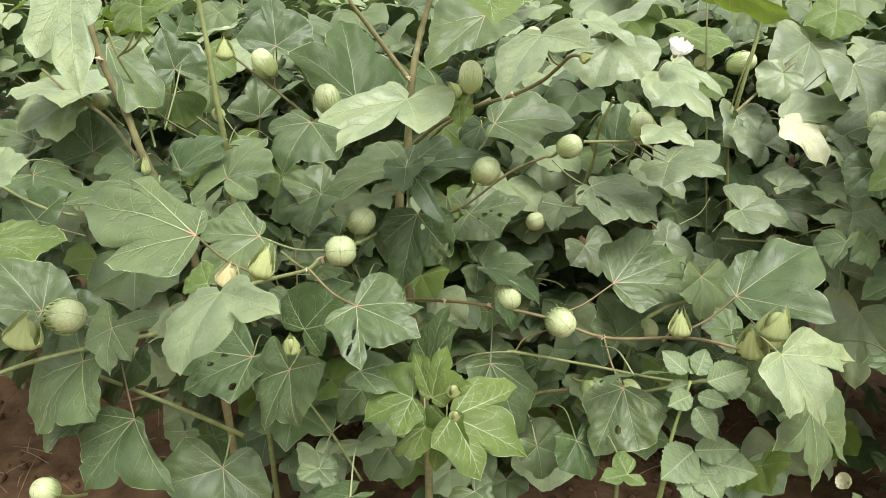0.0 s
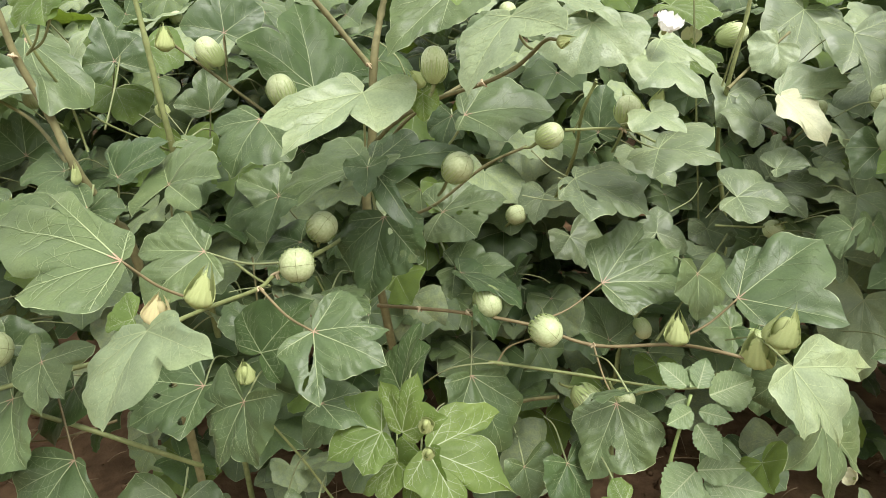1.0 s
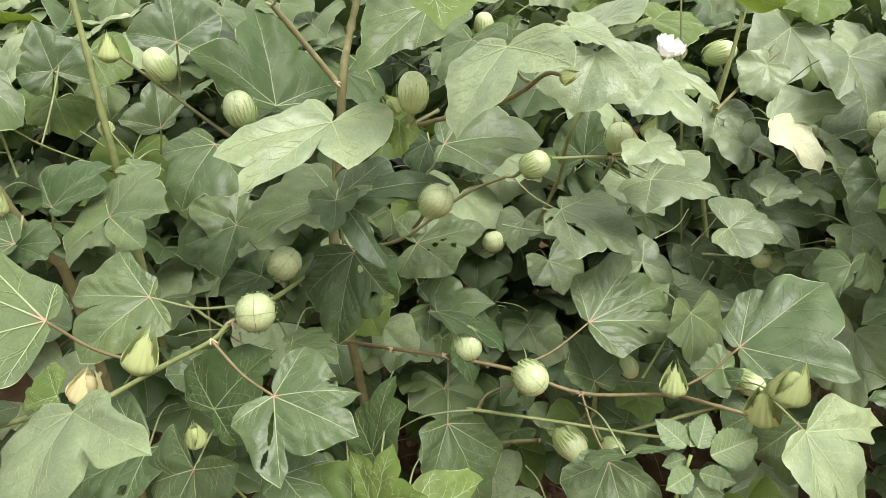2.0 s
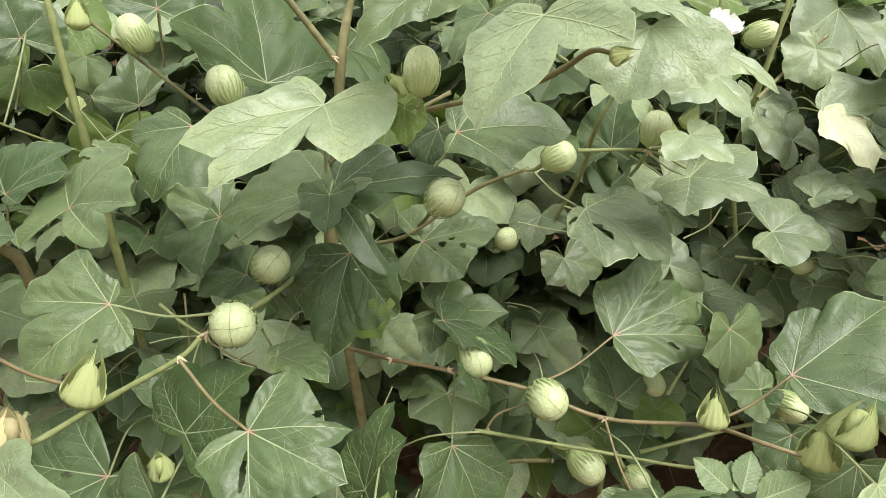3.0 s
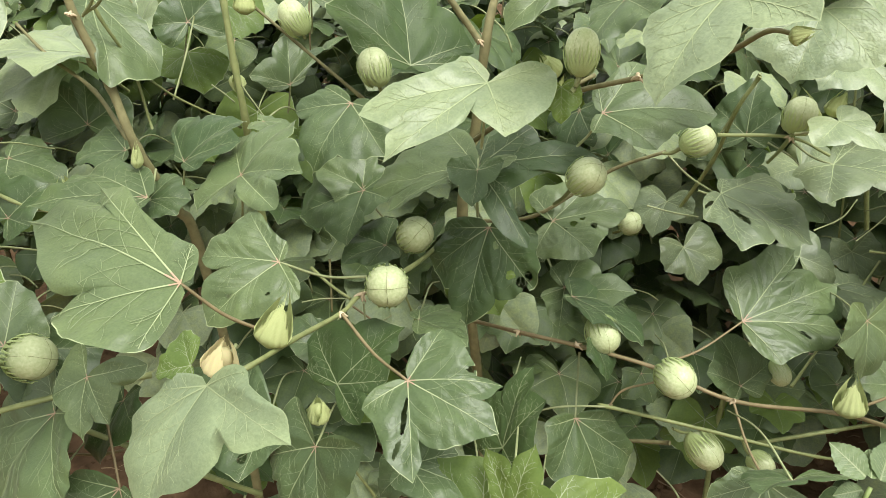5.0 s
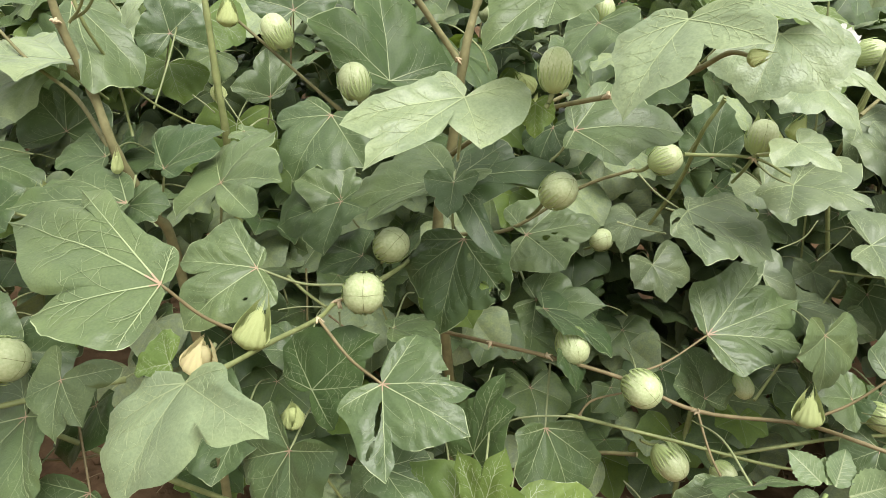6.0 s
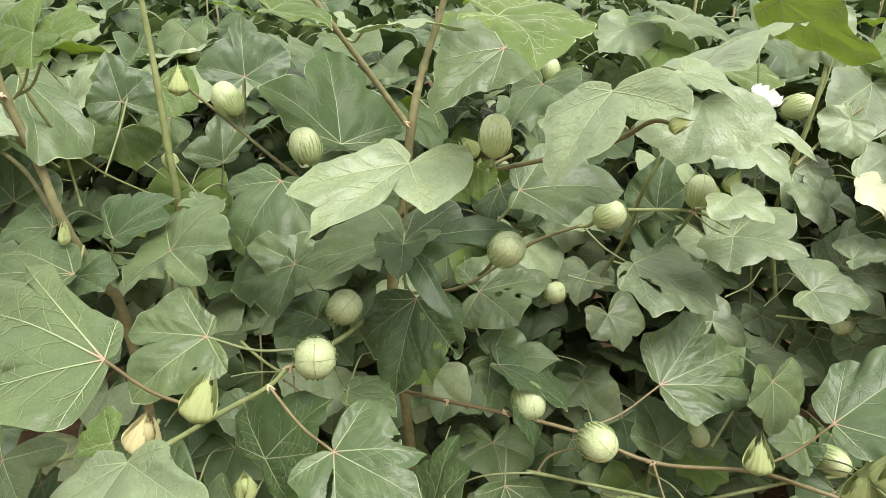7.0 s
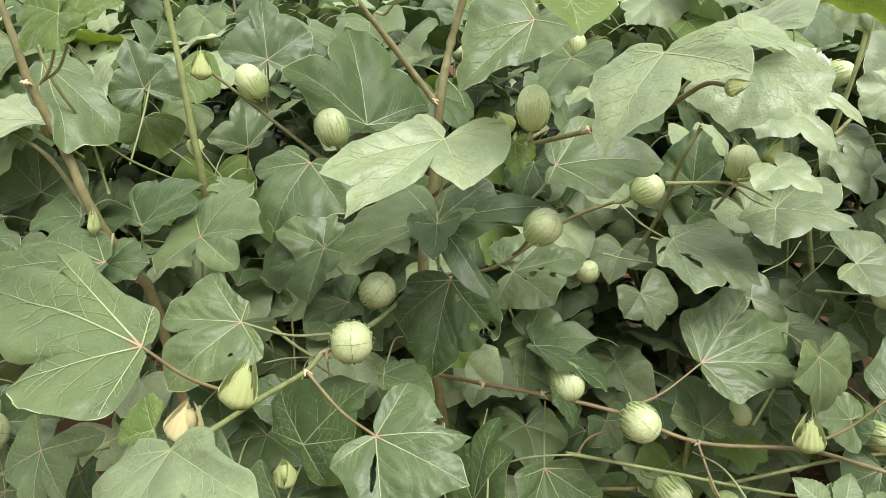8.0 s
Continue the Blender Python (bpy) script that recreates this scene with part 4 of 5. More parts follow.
leaf(back, (-0.329, 0.8565, 0.551), (-53.1, -3.8, -163.3), 0.0932, (-0.71, 0.68), (0.94, 0.15), stalk=(-0.327, 0.8998, 0.5779), seed=69, cut=0.9, low_left=(-0.45, -0.26), low_right=(0.58, -0.54))
leaf(left, (-0.4935, 0.8406, 0.7438), (-49.5, -6.3, 131.1), 0.1185, (-0.83, 0.28), (0.79, 0.86), seed=70, cut=0.85, base=0.6)
leaf(left, (-0.5077, 0.8405, 0.6608), (-35.4, -8.7, 128.3), 0.0749, (-0.38, 0.26), (0.92, 0.84), seed=71, cut=0.8)
leaf(low, (-0.5564, 0.876, 0.8021), (45, -17.1, 49.3), 0.1081, (-0.44, 0.39), (0.47, 0.5), seed=71, cut=0.9, base=0.6)
leaf(low, (-0.5464, 0.9093, 0.7778), (-48, 22.5, -134), 0.0893, (-0.59, 0.52), (0.47, 0.68), seed=72, cut=0.9)
leaf(left, (-0.5215, 0.7444, 0.9568), (1.4, 4, -88.3), 0.0966, (-0.55, 0.25), (0.44, 0.81), YOUNG_BACKLIT, seed=72, cut=0.9)
leaf(left, (-0.3768, 0.7714, 1.2372), (-44.2, 7.3, -168.5), 0.1463, (-0.15, 0.43), (0.26, 0.68), SKYLIT, seed=73, cut=0.7, base=0.8, low_left=(-0.18, 0.09), low_right=(0.27, 0.16), bays=(None, (0.1, 0.6), None, None), calm=0.4)
leaf(left, (-0.5636, 1.1625, 1.0574), (-2.7, -6, 95.7), 0.1438, (-0.58, 0.18), (0.96, 0.8), SKYLIT, seed=74, cut=0.8)
leaf(low, (-0.6333, 1.2066, 1.033), (-29.2, -19.8, 120.9), 0.1013, (-0.87, 0.4), (0.91, 0.86), SKYLIT, seed=75, cut=0.8)
leaf(low, (-0.7247, 1.2306, 0.959), (17.8, -27.5, 67.1), 0.0938, (-0.49, 0.34), (0.61, 0.48), seed=76)
leaf(low, (-0.6326, 1.2495, 0.9359), (56.5, 2.7, 22.4), 0.0831, (-0.55, 0.78), (0.71, 0.5), seed=75, cut=0.75, base=0.8)
leaf(low, (-0.6358, 0.9665, 0.9727), (23.5, 28.1, -74.5), 0.0557, (-0.94, 0.17), (0.61, 0.58), SKYLIT, seed=76, cut=0.9)
leaf(low, (-0.6333, 1.0367, 0.8796), (44.6, 29.2, -38.7), 0.0639, (-1.25, 0.01), (0.52, 0.29), seed=77, cut=0.9, base=0.8)
leaf(low, (-0.6667, 1.1115, 0.9311), (-14.2, 17.1, -108), 0.0941, (-0.39, 0.37), (0.55, 0.45), seed=78, cut=0.9, base=0.8)
leaf(far, (0.7811, 1.5582, 1.0948), (-42.7, -21.5, 166.3), 0.1557, (-0.65, 0.63), (0.4, 0.72), BRIGHTENED, seed=77, cut=0.7, base=0.6, low_left=(-0.49, -0.15), bays=((-0.28, 0.45), (0.2, 0.49), None, None), calm=0.3)
leaf(far, (0.7262, 1.281, 1.0843), (-44.6, -5.7, -173.3), 0.1110, (-0.91, 0.29), (0.4, 0.73), BRIGHTENED, seed=78, cut=0.7, base=0.7, low_left=(-0.85, -0.37), bays=(None, (0.01, 0.33), None, None), calm=0.3)
leaf(far, (0.6085, 1.2608, 0.9928), (13.1, 42.3, -77.5), 0.1292, (-0.4, 0.31), (0.14, 0.5), SKYLIT, seed=48, point=0.4, cut=0.95, low_left=(-0.21, 0.13), low_right=(0.09, 0.24))
leaf(right, (0.6057, 1.2502, 0.993), (-44.8, 22.3, -142.7), 0.1140, (-0.38, 0.5), (0.33, 0.15), FADED, seed=49, point=0.4, cut=0.97, low_left=(-0.33, 0.22), low_right=(0.16, 0.06))
leaf(right, (0.5727, 1.3742, 0.9727), (-46.2, -9.2, -172.8), 0.1028, (-0.68, 0.37), (0.35, 0.7), BRIGHTENED, seed=70, cut=0.8, base=0.8, low_right=(0.24, -0.37))
leaf(far, (0.5952, 1.2544, 0.8419), (-5.9, 30.2, -90.2), 0.1534, (-0.23, 0.56), (0.52, 0.43), BRIGHTENED, seed=71, cut=0.75, base=0.6, bays=(None, (0.19, 0.35), None, None))
leaf(far, (0.6024, 1.216, 0.879), (10, 25.6, -97.6), 0.0514, (-1.02, 0.69), (0.41, -0.1), BRIGHTENED, seed=72, cut=0.8, base=0.6)
leaf(far, (0.615, 1.2583, 0.8532), (62.5, -14.2, -54.7), 0.0785, (-0.36, 0.66), (0.27, 0.67), BRIGHTENED, seed=73, cut=0.9, base=0.6)
leaf(right, (0.3246, 1.0259, 1.1208), (-28.9, 24.6, -133.5), 0.0875, (-0.13, 0.3), (0.25, 0.46), SKYLIT, seed=73, cut=0.8, low_right=(0.56, 0.08), calm=0.3)
leaf(right, (0.5608, 1.3618, 0.7137), (-53, -4.8, -161.1), 0.0635, (-1.06, 0.48), (0.75, 0.24), BRIGHTENED, seed=34, cut=0.75, base=0.8)
leaf(right, (0.4168, 1.2305, 0.7664), (45.4, 14.1, -3.6), 0.0551, (-0.88, -0.22), (1.09, -0.22), BRIGHTENED, seed=35, cut=0.8, base=0.8)
leaf(right, (0.4838, 1.2519, 0.7051), (-13.6, 8.7, -102.3), 0.1286, (-0.34, 0.49), (0.66, 0.17), BRIGHTENED, seed=36, cut=0.85, base=0.5)
leaf(right, (0.471, 1.2352, 0.7147), (-46.4, -5.4, -122.5), 0.0830, (-0.29, 0.37), (1.23, -0.03), seed=37, cut=0.85, base=0.5)
leaf(far, (0.6598, 1.2467, 0.7202), (-39.7, -4.1, 144), 0.0560, (-0.82, -0.14), (0.46, 0.46), seed=35, cut=0.8, point=0.12, base=0.9)
leaf(far, (0.7309, 1.1891, 0.7265), (46.6, -13.5, 41.1), 0.0834, (-0.48, 0.68), (1.22, 0.27), BRIGHTENED, seed=36, cut=0.8, base=0.9)
leaf(right, (0.4903, 1.1056, 0.6793), (71.8, 17.6, 51.2), 0.0828, (-0.95, 0.63), (1.22, 0.29), BRIGHTENED, seed=36, cut=0.95, base=0.5)
leaf(right, (0.4726, 1.0243, 0.6927), (38, -15.2, 53.8), 0.0536, (-0.77, 0.8), (0.54, 0.46), seed=37, cut=0.9, base=0.8)
leaf(right, (0.4726, 1.0237, 0.6914), (-45.4, -4.5, 127.4), 0.0460, (-0.5, 0.57), (0.32, 0.74), seed=38, cut=0.9, base=0.8)
leaf(right, (0.4679, 1.1167, 0.6529), (59.2, 12.3, 45.8), 0.0577, (-0.65, 0.44), (1.11, 0.01), seed=39, cut=0.9, base=0.5)
leaf(right, (0.5668, 1.0724, 0.5753), (-57.6, 4.1, 148.7), 0.0718, (-0.53, 0.19), (0.59, 0.5), seed=37, cut=0.9, base=0.9)
leaf(right, (0.5637, 1.1073, 0.6474), (-49.9, -2.7, -155.8), 0.0564, (-0.93, 0.83), (0.8, 0.52), seed=38, cut=0.9, base=0.5)
leaf(far, (0.6145, 1.0102, 0.5685), (-39.8, -24, 125.4), 0.0595, (-0.61, 0.99), (0.4, 0.92), seed=39, cut=0.9, base=0.5)
leaf(mid, (-0.1026, 0.7466, 0.7865), (-18.5, 14.5, -103.5), 0.0735, (-0.39, 0.51), (0.35, 0.45), seed=30, cut=0.9)
leaf(right, (0.2488, 0.7868, 0.7532), (11.9, 28, 128.8), 0.0482, (-0.22, -1.23), (0.79, 0.56), seed=31, cut=0.9, base=0.9)
leaf(mid, (0.0908, 0.988, 0.7624), (-54.3, -8, -128.5), 0.0471, (-0.65, 0.52), (0.52, 0.14), seed=32, cut=0.95)
leaf(mid, (-0.2155, 0.9548, 0.7625), (32.2, -14.7, 55.8), 0.0602, (-0.57, 0.71), (0.4, 0.46), seed=33, cut=0.9)
leaf(mid, (-0.1717, 1.0948, 0.8302), (-21.1, -18.2, 108.2), 0.0633, (-0.44, 0.45), (0.69, 0.65), seed=34, cut=0.9, base=0.8)
leaf(left, (-0.4531, 0.9008, 0.7156), (-51.1, 6.7, 135.7), 0.0774, (-0.86, 0.12), (0.93, 0.84), seed=35, cut=0.9)
leaf(mid, (-0.1153, 0.8525, 0.6905), (-48, -17.7, 136.3), 0.0508, (-0.71, 0.22), (0.56, 0.45), seed=36, cut=0.9, base=0.8)
leaf(mid, (0.0404, 0.7186, 0.6262), (-24.1, 27, -131.6), 0.0348, (-0.71, 0.27), (0.82, -0.43), seed=37, base=0.9)
leaf(mid, (-0.1666, 0.77, 0.6197), (-34.4, 16, -134.5), 0.0401, (-0.49, 0.44), (0.72, -0.15), seed=38, base=0.9)
leaf(mid, (-0.1051, 0.6364, 0.6896), (1.8, 13.4, 119.1), 0.0401, (-0.1, -0.65), (0.93, 0.69), seed=78, cut=0.9, base=0.9)
leaf(mid, (0.1833, 0.8007, 0.6425), (-58.8, 5.1, -139.5), 0.0592, (-0.49, 0.55), (0.77, 0.3), seed=79, cut=0.9, base=0.8)
leaf(right, (0.2297, 0.7106, 0.6596), (1.1, -34.1, 105.9), 0.0392, (-0.44, -0.42), (0.76, 0.1), YOUNG_BACKLIT, seed=80, cut=0.7, base=0.8)
leaf(right, (0.4017, 1.0037, 0.7979), (-68.6, -12.9, -152.9), 0.0702, (-0.94, 0.5), (0.71, 0.38), seed=81, cut=0.8, base=0.7)
leaf(right, (0.558, 1.3859, 1.2099), (-69.2, -4, 154.7), 0.0730, (-0.87, 0.88), (0.45, 0.53), SKYLIT, seed=37, cut=0.8)
leaf(right, (0.5141, 1.5613, 1.1102), (-8.6, 12.8, -91.6), 0.1121, (-0.93, 0.69), (1.02, 0.23), YOUNG_BACKLIT, seed=38, cut=0.9)
leaf(right, (0.5121, 1.4753, 1.0309), (-7.9, 16.3, -89.9), 0.0912, (-0.51, 0.49), (1, 0.21), YOUNG_BACKLIT, seed=40, cut=0.9)
leaf(far, (0.6497, 1.3776, 1.056), (-50.7, -31.8, 138.5), 0.0619, (-0.74, 0.71), (0.72, 0.39), SKYLIT, seed=41, cut=0.9)
leaf(low, (-0.5958, 1.0565, 1.1954), (-35, 14.6, 137.2), 0.0440, (-0.77, -0.49), (0.25, 0.59), YOUNG_BACKLIT, seed=42, cut=0.9)
leaf(back, (-0.3353, 0.8279, 1.2055), (-45.4, -28.2, 134.3), 0.0403, (-0.8, 0.39), (1.1, 0.59), YOUNG_BACKLIT, stalk=(-0.409, 0.912, 1.141), seed=43, cut=0.8, base=0.8)
leaf(back, (-0.3242, 0.8254, 1.1996), (24.8, 28, -75.9), 0.0418, (-1.24, 0.16), (0.38, 0.58), YOUNG_BACKLIT, stalk=(-0.4064, 0.9129, 1.1435), seed=44, cut=0.9, base=0.7)
leaf(mid, (-0.087, 0.8979, 1.2063), (3.9, -1.3, -86.2), 0.0949, (-0.3, 0.3), (0.07, 0.52), SKYLIT, stalk=(-0.1053, 0.9484, 1.1975), seed=84, cut=0.9, base=0.5)
leaf(mid, (0.0319, 0.9017, 1.223), (-6.3, 9, -92.3), 0.0909, (-1.05, 0.48), (1.16, 0.34), YOUNG_BACKLIT, stalk=(0.0148, 0.9583, 1.2303), seed=85, cut=0.95, base=0.5)
leaf(right, (0.3333, 1.606, 1.1792), (-38.1, -21, 134.6), 0.0760, (-0.8, 0.53), (0.54, 0.61), SKYLIT, seed=86, cut=0.8, base=0.9)
leaf(right, (0.3921, 1.504, 1.1956), (-17.1, 11.9, -105.4), 0.1002, (-1.15, 0.5), (0.82, 0.17), seed=87, cut=0.8, base=0.9)
leaf(right, (0.4172, 1.1992, 1.2391), (-144.6, 36.1, 100), 0.1520, (-0.29, 0.42), (0.3, 0.3), YOUNG_BACKLIT, stalk=(0.4031, 1.2632, 1.2661), seed=88, cut=0.9, base=0.6)
leaf(mid, (-0.2081, 1.0963, 1.2153), (-12.7, 9.8, -102.4), 0.0744, (-1.24, 0.15), (0.24, 0.46), YOUNG_BACKLIT, stalk=(-0.2403, 1.1566, 1.2317), seed=89, cut=0.9, base=0.6)
leaf(mid, (0.0673, 1.1817, 1.1736), (-40.1, -25.0, 137.5), 0.1343, (-0.27, 0.45), (0.36, 0.58), seed=90, cut=0.9, base=0.9)
leaf(mid, (0.1398, 1.3171, 1.1113), (-43.8, -4.2, 131.2), 0.0885, (-0.73, 0.18), (0.43, 0.37), seed=91, cut=0.9, base=0.9)
leaf(low, (-0.6589, 1.5197, 1.0379), (53.1, 0.5, -42.9), 0.0815, (-1.24, 0.18), (0.7, 0.38), SKYLIT, seed=92, cut=0.75, base=0.9)
leaf(left, (-0.5511, 1.451, 1.0033), (-40.3, -35.8, 151.9), 0.0626, (-1.17, 0.45), (0.9, 0.5), YOUNG_BACKLIT, seed=93, cut=0.75, base=0.9)
leaf(left, (-0.5079, 1.3665, 1.0651), (67.9, -9.7, 26.1), 0.0812, (-0.63, 0.09), (0.68, 0.41), seed=85, cut=0.75, base=0.9)
leaf(left, (-0.4705, 1.4263, 1.0839), (-44.9, 7.5, -143.5), 0.0688, (-0.61, 0.83), (0.53, 0.53), YOUNG_BACKLIT, seed=86, cut=0.9, base=0.9)
leaf(back, (-0.3157, 1.4481, 1.0087), (-23.2, 5.3, 113), 0.0633, (-0.3, 0.3), (1.25, -0.09), seed=87, cut=0.9, base=0.9)
leaf(back, (-0.2471, 0.6728, 0.9396), (-28.3, -43.5, 108.2), 0.0316, (-0.27, 0.4), (0.82, 0.13), YOUNG_BACKLIT, stalk=(-0.2513, 0.6774, 0.926), seed=41, point=0.2, cut=0.9, base=0.5, low_right=(0.57, -0.33))
leaf(far, (0.7008, 1.1149, 0.9396), (-40.5, -28.8, 137.6), 0.0637, (-0.66, 0.5), (0.56, 0.5), seed=38, cut=0.9, base=0.8)
leaf(far, (0.6957, 1.1353, 0.8566), (-32.4, 23, -126.4), 0.0697, (-0.77, 0.63), (0.97, 0.06), BRIGHTENED, seed=39, cut=0.9, base=0.8)
leaf(far, (0.6418, 1.0461, 0.8398), (-35.8, 10.3, 129.5), 0.0558, (-0.18, -0.4), (0.81, 0.45), seed=40, cut=0.8, base=0.8)
leaf(right, (0.5055, 1.1375, 0.8619), (-7.2, 26.3, -100.4), 0.0846, (-0.58, 0.64), (0.72, 0.14), BRIGHTENED, seed=41, cut=0.8, base=0.8)
leaf(far, (0.9321, 1.5352, 1.0456), (23.2, -31.2, 84.2), 0.0897, (-0.79, 0.77), (1.02, 0.5), SKYLIT, seed=42, cut=0.8, base=0.8)
leaf(far, (0.836, 1.5802, 1.157), (-24.8, -32.9, 113.9), 0.0788, (-0.78, 0.69), (0.56, 0.3), YOUNG_BACKLIT, seed=82, cut=0.8, base=0.8)
leaf(mid, (0.1396, 0.8636, 0.5846), (-64.8, -0.5, -156.4), 0.0507, (-0.87, 0.55), (0.63, 0.34), seed=82, cut=0.9, base=0.9)

leaf(mid, (0.0207, 0.9049, 1.0863), (-62, 4, 175), 0.0330, (-0.55, 0.42), (0.5, 0.4), YOUNG_BACKLIT, stalk=(0.03, 0.955, 1.07), seed=91, cut=0.9)
leaf(far, (0.644, 1.332, 0.69), (-52, 4, -158), 0.0850, (-0.75, 0.4), (0.8, 0.35), seed=51, cut=0.75)
leaf(right, (0.588, 1.3, 0.665), (-48, -6, 165), 0.0760, (-0.8, 0.35), (0.72, 0.42), seed=52, cut=0.72)
leaf(far, (0.705, 1.35, 0.65), (-55, 8, -140), 0.0800, (-0.7, 0.4), (0.78, 0.3), seed=53, cut=0.8)

# ---- stems and branches ----
branch(mid, [(-0.03, 1.22, 0), (-0.035, 1.21, 0.4), (-0.075, 1.169, 0.825), (-0.061, 1.172, 0.954), (-0.05, 1.159, 1.077), (-0.036, 1.182, 1.146), (-0.02, 1.183, 1.199), (0.005, 1.178, 1.285)], 0.009, 0.0035, STEM_BROWN, 'main_stem')
branch(mid, [(-0.056, 1.16, 1.078), (-0.111, 1.152, 1.153), (-0.142, 1.138, 1.196), (-0.19, 1.125, 1.265)], 0.0042, 0.003, STEM_BROWN, 'side_branch')
branch(mid, [(-0.081, 1.173, 0.833), (-0.101, 1.051, 0.854), (-0.124, 0.95, 0.875), (-0.165, 0.886, 0.878), (-0.178, 0.849, 0.878), (-0.199, 0.755, 0.908), (-0.212, 0.69, 0.928), (-0.239, 0.685, 0.916)], 0.003, 0.0019, STEM_GREEN, 'fruiting_branch')
branch(mid, [(-0.068, 1.16, 0.682), (0.004, 1.051, 0.733), (0.073, 1.003, 0.748), (0.158, 0.969, 0.745), (0.241, 0.929, 0.732), (0.331, 0.882, 0.758), (0.362, 0.822, 0.784), (0.411, 0.798, 0.779)], 0.0029, 0.0019, PETIOLE_RED, 'fruiting_branch')
branch(mid, [(0.104, 0.978, 0.678), (0.113, 0.969, 0.684), (0.225, 0.948, 0.673), (0.346, 0.93, 0.657), (0.414, 0.929, 0.655)], 0.0026, 0.0018, STEM_GREEN, 'fruiting_branch')
branch(mid, [(-0.055, 1.173, 0.833), (0.022, 1.132, 0.863), (0.107, 1.109, 0.935), (0.165, 1.082, 0.971)], 0.0026, 0.002, STEM_BROWN, 'fruiting_branch')
branch(mid, [(0.216, 1.069, 0.996), (0.301, 1.08, 0.992), (0.346, 1.072, 0.974)], 0.0022, 0.0016, STEM_GREEN, 'fruiting_branch')
branch(mid, [(0.268, 1.118, 1.052), (0.255, 1.14, 1.003), (0.262, 1.211, 0.917), (0.242, 1.273, 0.812)], 0.0025, 0.003, STEM_GREEN, 'side_branch')
branch(back, [(-0.365, 1.251, 1.106), (-0.307, 1.251, 1.056), (-0.226, 1.243, 0.99), (-0.179, 1.275, 0.94)], 0.002, 0.0028, STEM_BROWN, 'fruiting_branch')
branch(mid, [(-0.073, 1.167, 0.943), (-0.017, 1.039, 1.023), (0.035, 0.97, 1.065), (0.089, 0.917, 1.093), (0.113, 0.832, 1.123), (0.122, 0.776, 1.145), (0.131, 0.745, 1.162), (0.141, 0.731, 1.163)], 0.0034, 0.0014, STEM_BROWN, 'fruiting_branch')
branch(mid, [(-0.068, 1.158, 0.922), (-0.009, 1.077, 1.01), (0.033, 1.049, 1.045), (0.071, 1.057, 1.064)], 0.0026, 0.0022, STEM_BROWN, 'fruiting_branch')
branch(back, [(-0.4, 1.36, 0), (-0.39, 1.3, 0.5), (-0.384, 1.229, 0.885), (-0.38, 1.21, 0.966), (-0.385, 1.209, 1.037), (-0.39, 1.212, 1.116), (-0.398, 1.22, 1.184), (-0.407, 1.222, 1.286)], 0.0068, 0.0033, STEM_GREEN, 'main_stem')
branch(left, [(-0.4, 1.12, 0), (-0.4, 1.1, 0.5), (-0.409, 1.064, 0.835), (-0.421, 1.047, 0.896), (-0.442, 1.02, 0.982), (-0.46, 1.024, 1.051), (-0.479, 1.018, 1.123), (-0.486, 1.018, 1.173), (-0.505, 1.031, 1.25)], 0.0076, 0.0034, STEM_BROWN, 'main_stem')
branch(left, [(-0.443, 1.067, 0.989), (-0.448, 1.057, 1.064), (-0.458, 1.028, 1.123), (-0.469, 1.027, 1.168)], 0.0015, 0.0022, STEM_GREEN, 'side_branch')
branch(left, [(-0.654, 1.178, 1.09), (-0.596, 1.141, 1.056), (-0.527, 1.105, 1.024), (-0.472, 1.061, 0.975)], 0.002, 0.003, STEM_BROWN, 'side_branch')
branch(back, [(-0.445, 1.09, 1.041), (-0.432, 1.122, 1.013), (-0.405, 1.171, 0.976), (-0.392, 1.223, 0.945)], 0.0012, 0.0016, STEM_GREEN, 'fruiting_branch')
branch(left, [(-0.627, 0.814, 0.729), (-0.551, 0.824, 0.754), (-0.49, 0.857, 0.756), (-0.412, 0.9, 0.755)], 0.003, 0.0035, STEM_GREEN, 'fruiting_branch')
branch(left, [(-0.5, 0.861, 0.713), (-0.436, 0.868, 0.676), (-0.365, 0.881, 0.627), (-0.312, 0.911, 0.569)], 0.003, 0.0036, STEM_GREEN, 'fruiting_branch')
branch(left, [(-0.55, 0.887, 0.643), (-0.483, 0.888, 0.645), (-0.419, 0.921, 0.646)], 0.0016, 0.002, PETIOLE_RED, 'fruiting_branch')
branch(left, [(-0.717, 1.063, 0.945), (-0.629, 1.045, 0.9), (-0.56, 1.057, 0.877), (-0.519, 1.084, 0.863)], 0.0022, 0.0026, STEM_GREEN, 'fruiting_branch')
branch(mid, [(-0.224, 0.938, 0.635), (-0.179, 0.953, 0.538), (-0.138, 0.965, 0.436)], 0.0018, 0.002, STEM_GREEN, 'side_branch')
branch(right, [(0.42, 1.36, 0), (0.42, 1.36, 0.5), (0.659, 1.492, 0.565), (0.621, 1.502, 0.832), (0.565, 1.368, 0.975), (0.579, 1.356, 1.119), (0.588, 1.376, 1.213)], 0.0055, 0.003, STEM_GREEN, 'main_stem')
branch(right, [(0.561, 1.352, 0.987), (0.623, 1.391, 1.026), (0.691, 1.423, 1.071)], 0.003, 0.0022, STEM_BROWN, 'side_branch')
branch(right, [(0.541, 1.332, 0.996), (0.545, 1.31, 1.066), (0.562, 1.315, 1.126), (0.573, 1.328, 1.177)], 0.0018, 0.0014, STEM_GREEN, 'side_branch')
branch(right, [(0.368, 1.113, 0.515), (0.482, 1.141, 0.52), (0.561, 1.159, 0.524), (0.668, 1.198, 0.505)], 0.003, 0.003, STEM_GREEN, 'side_branch')
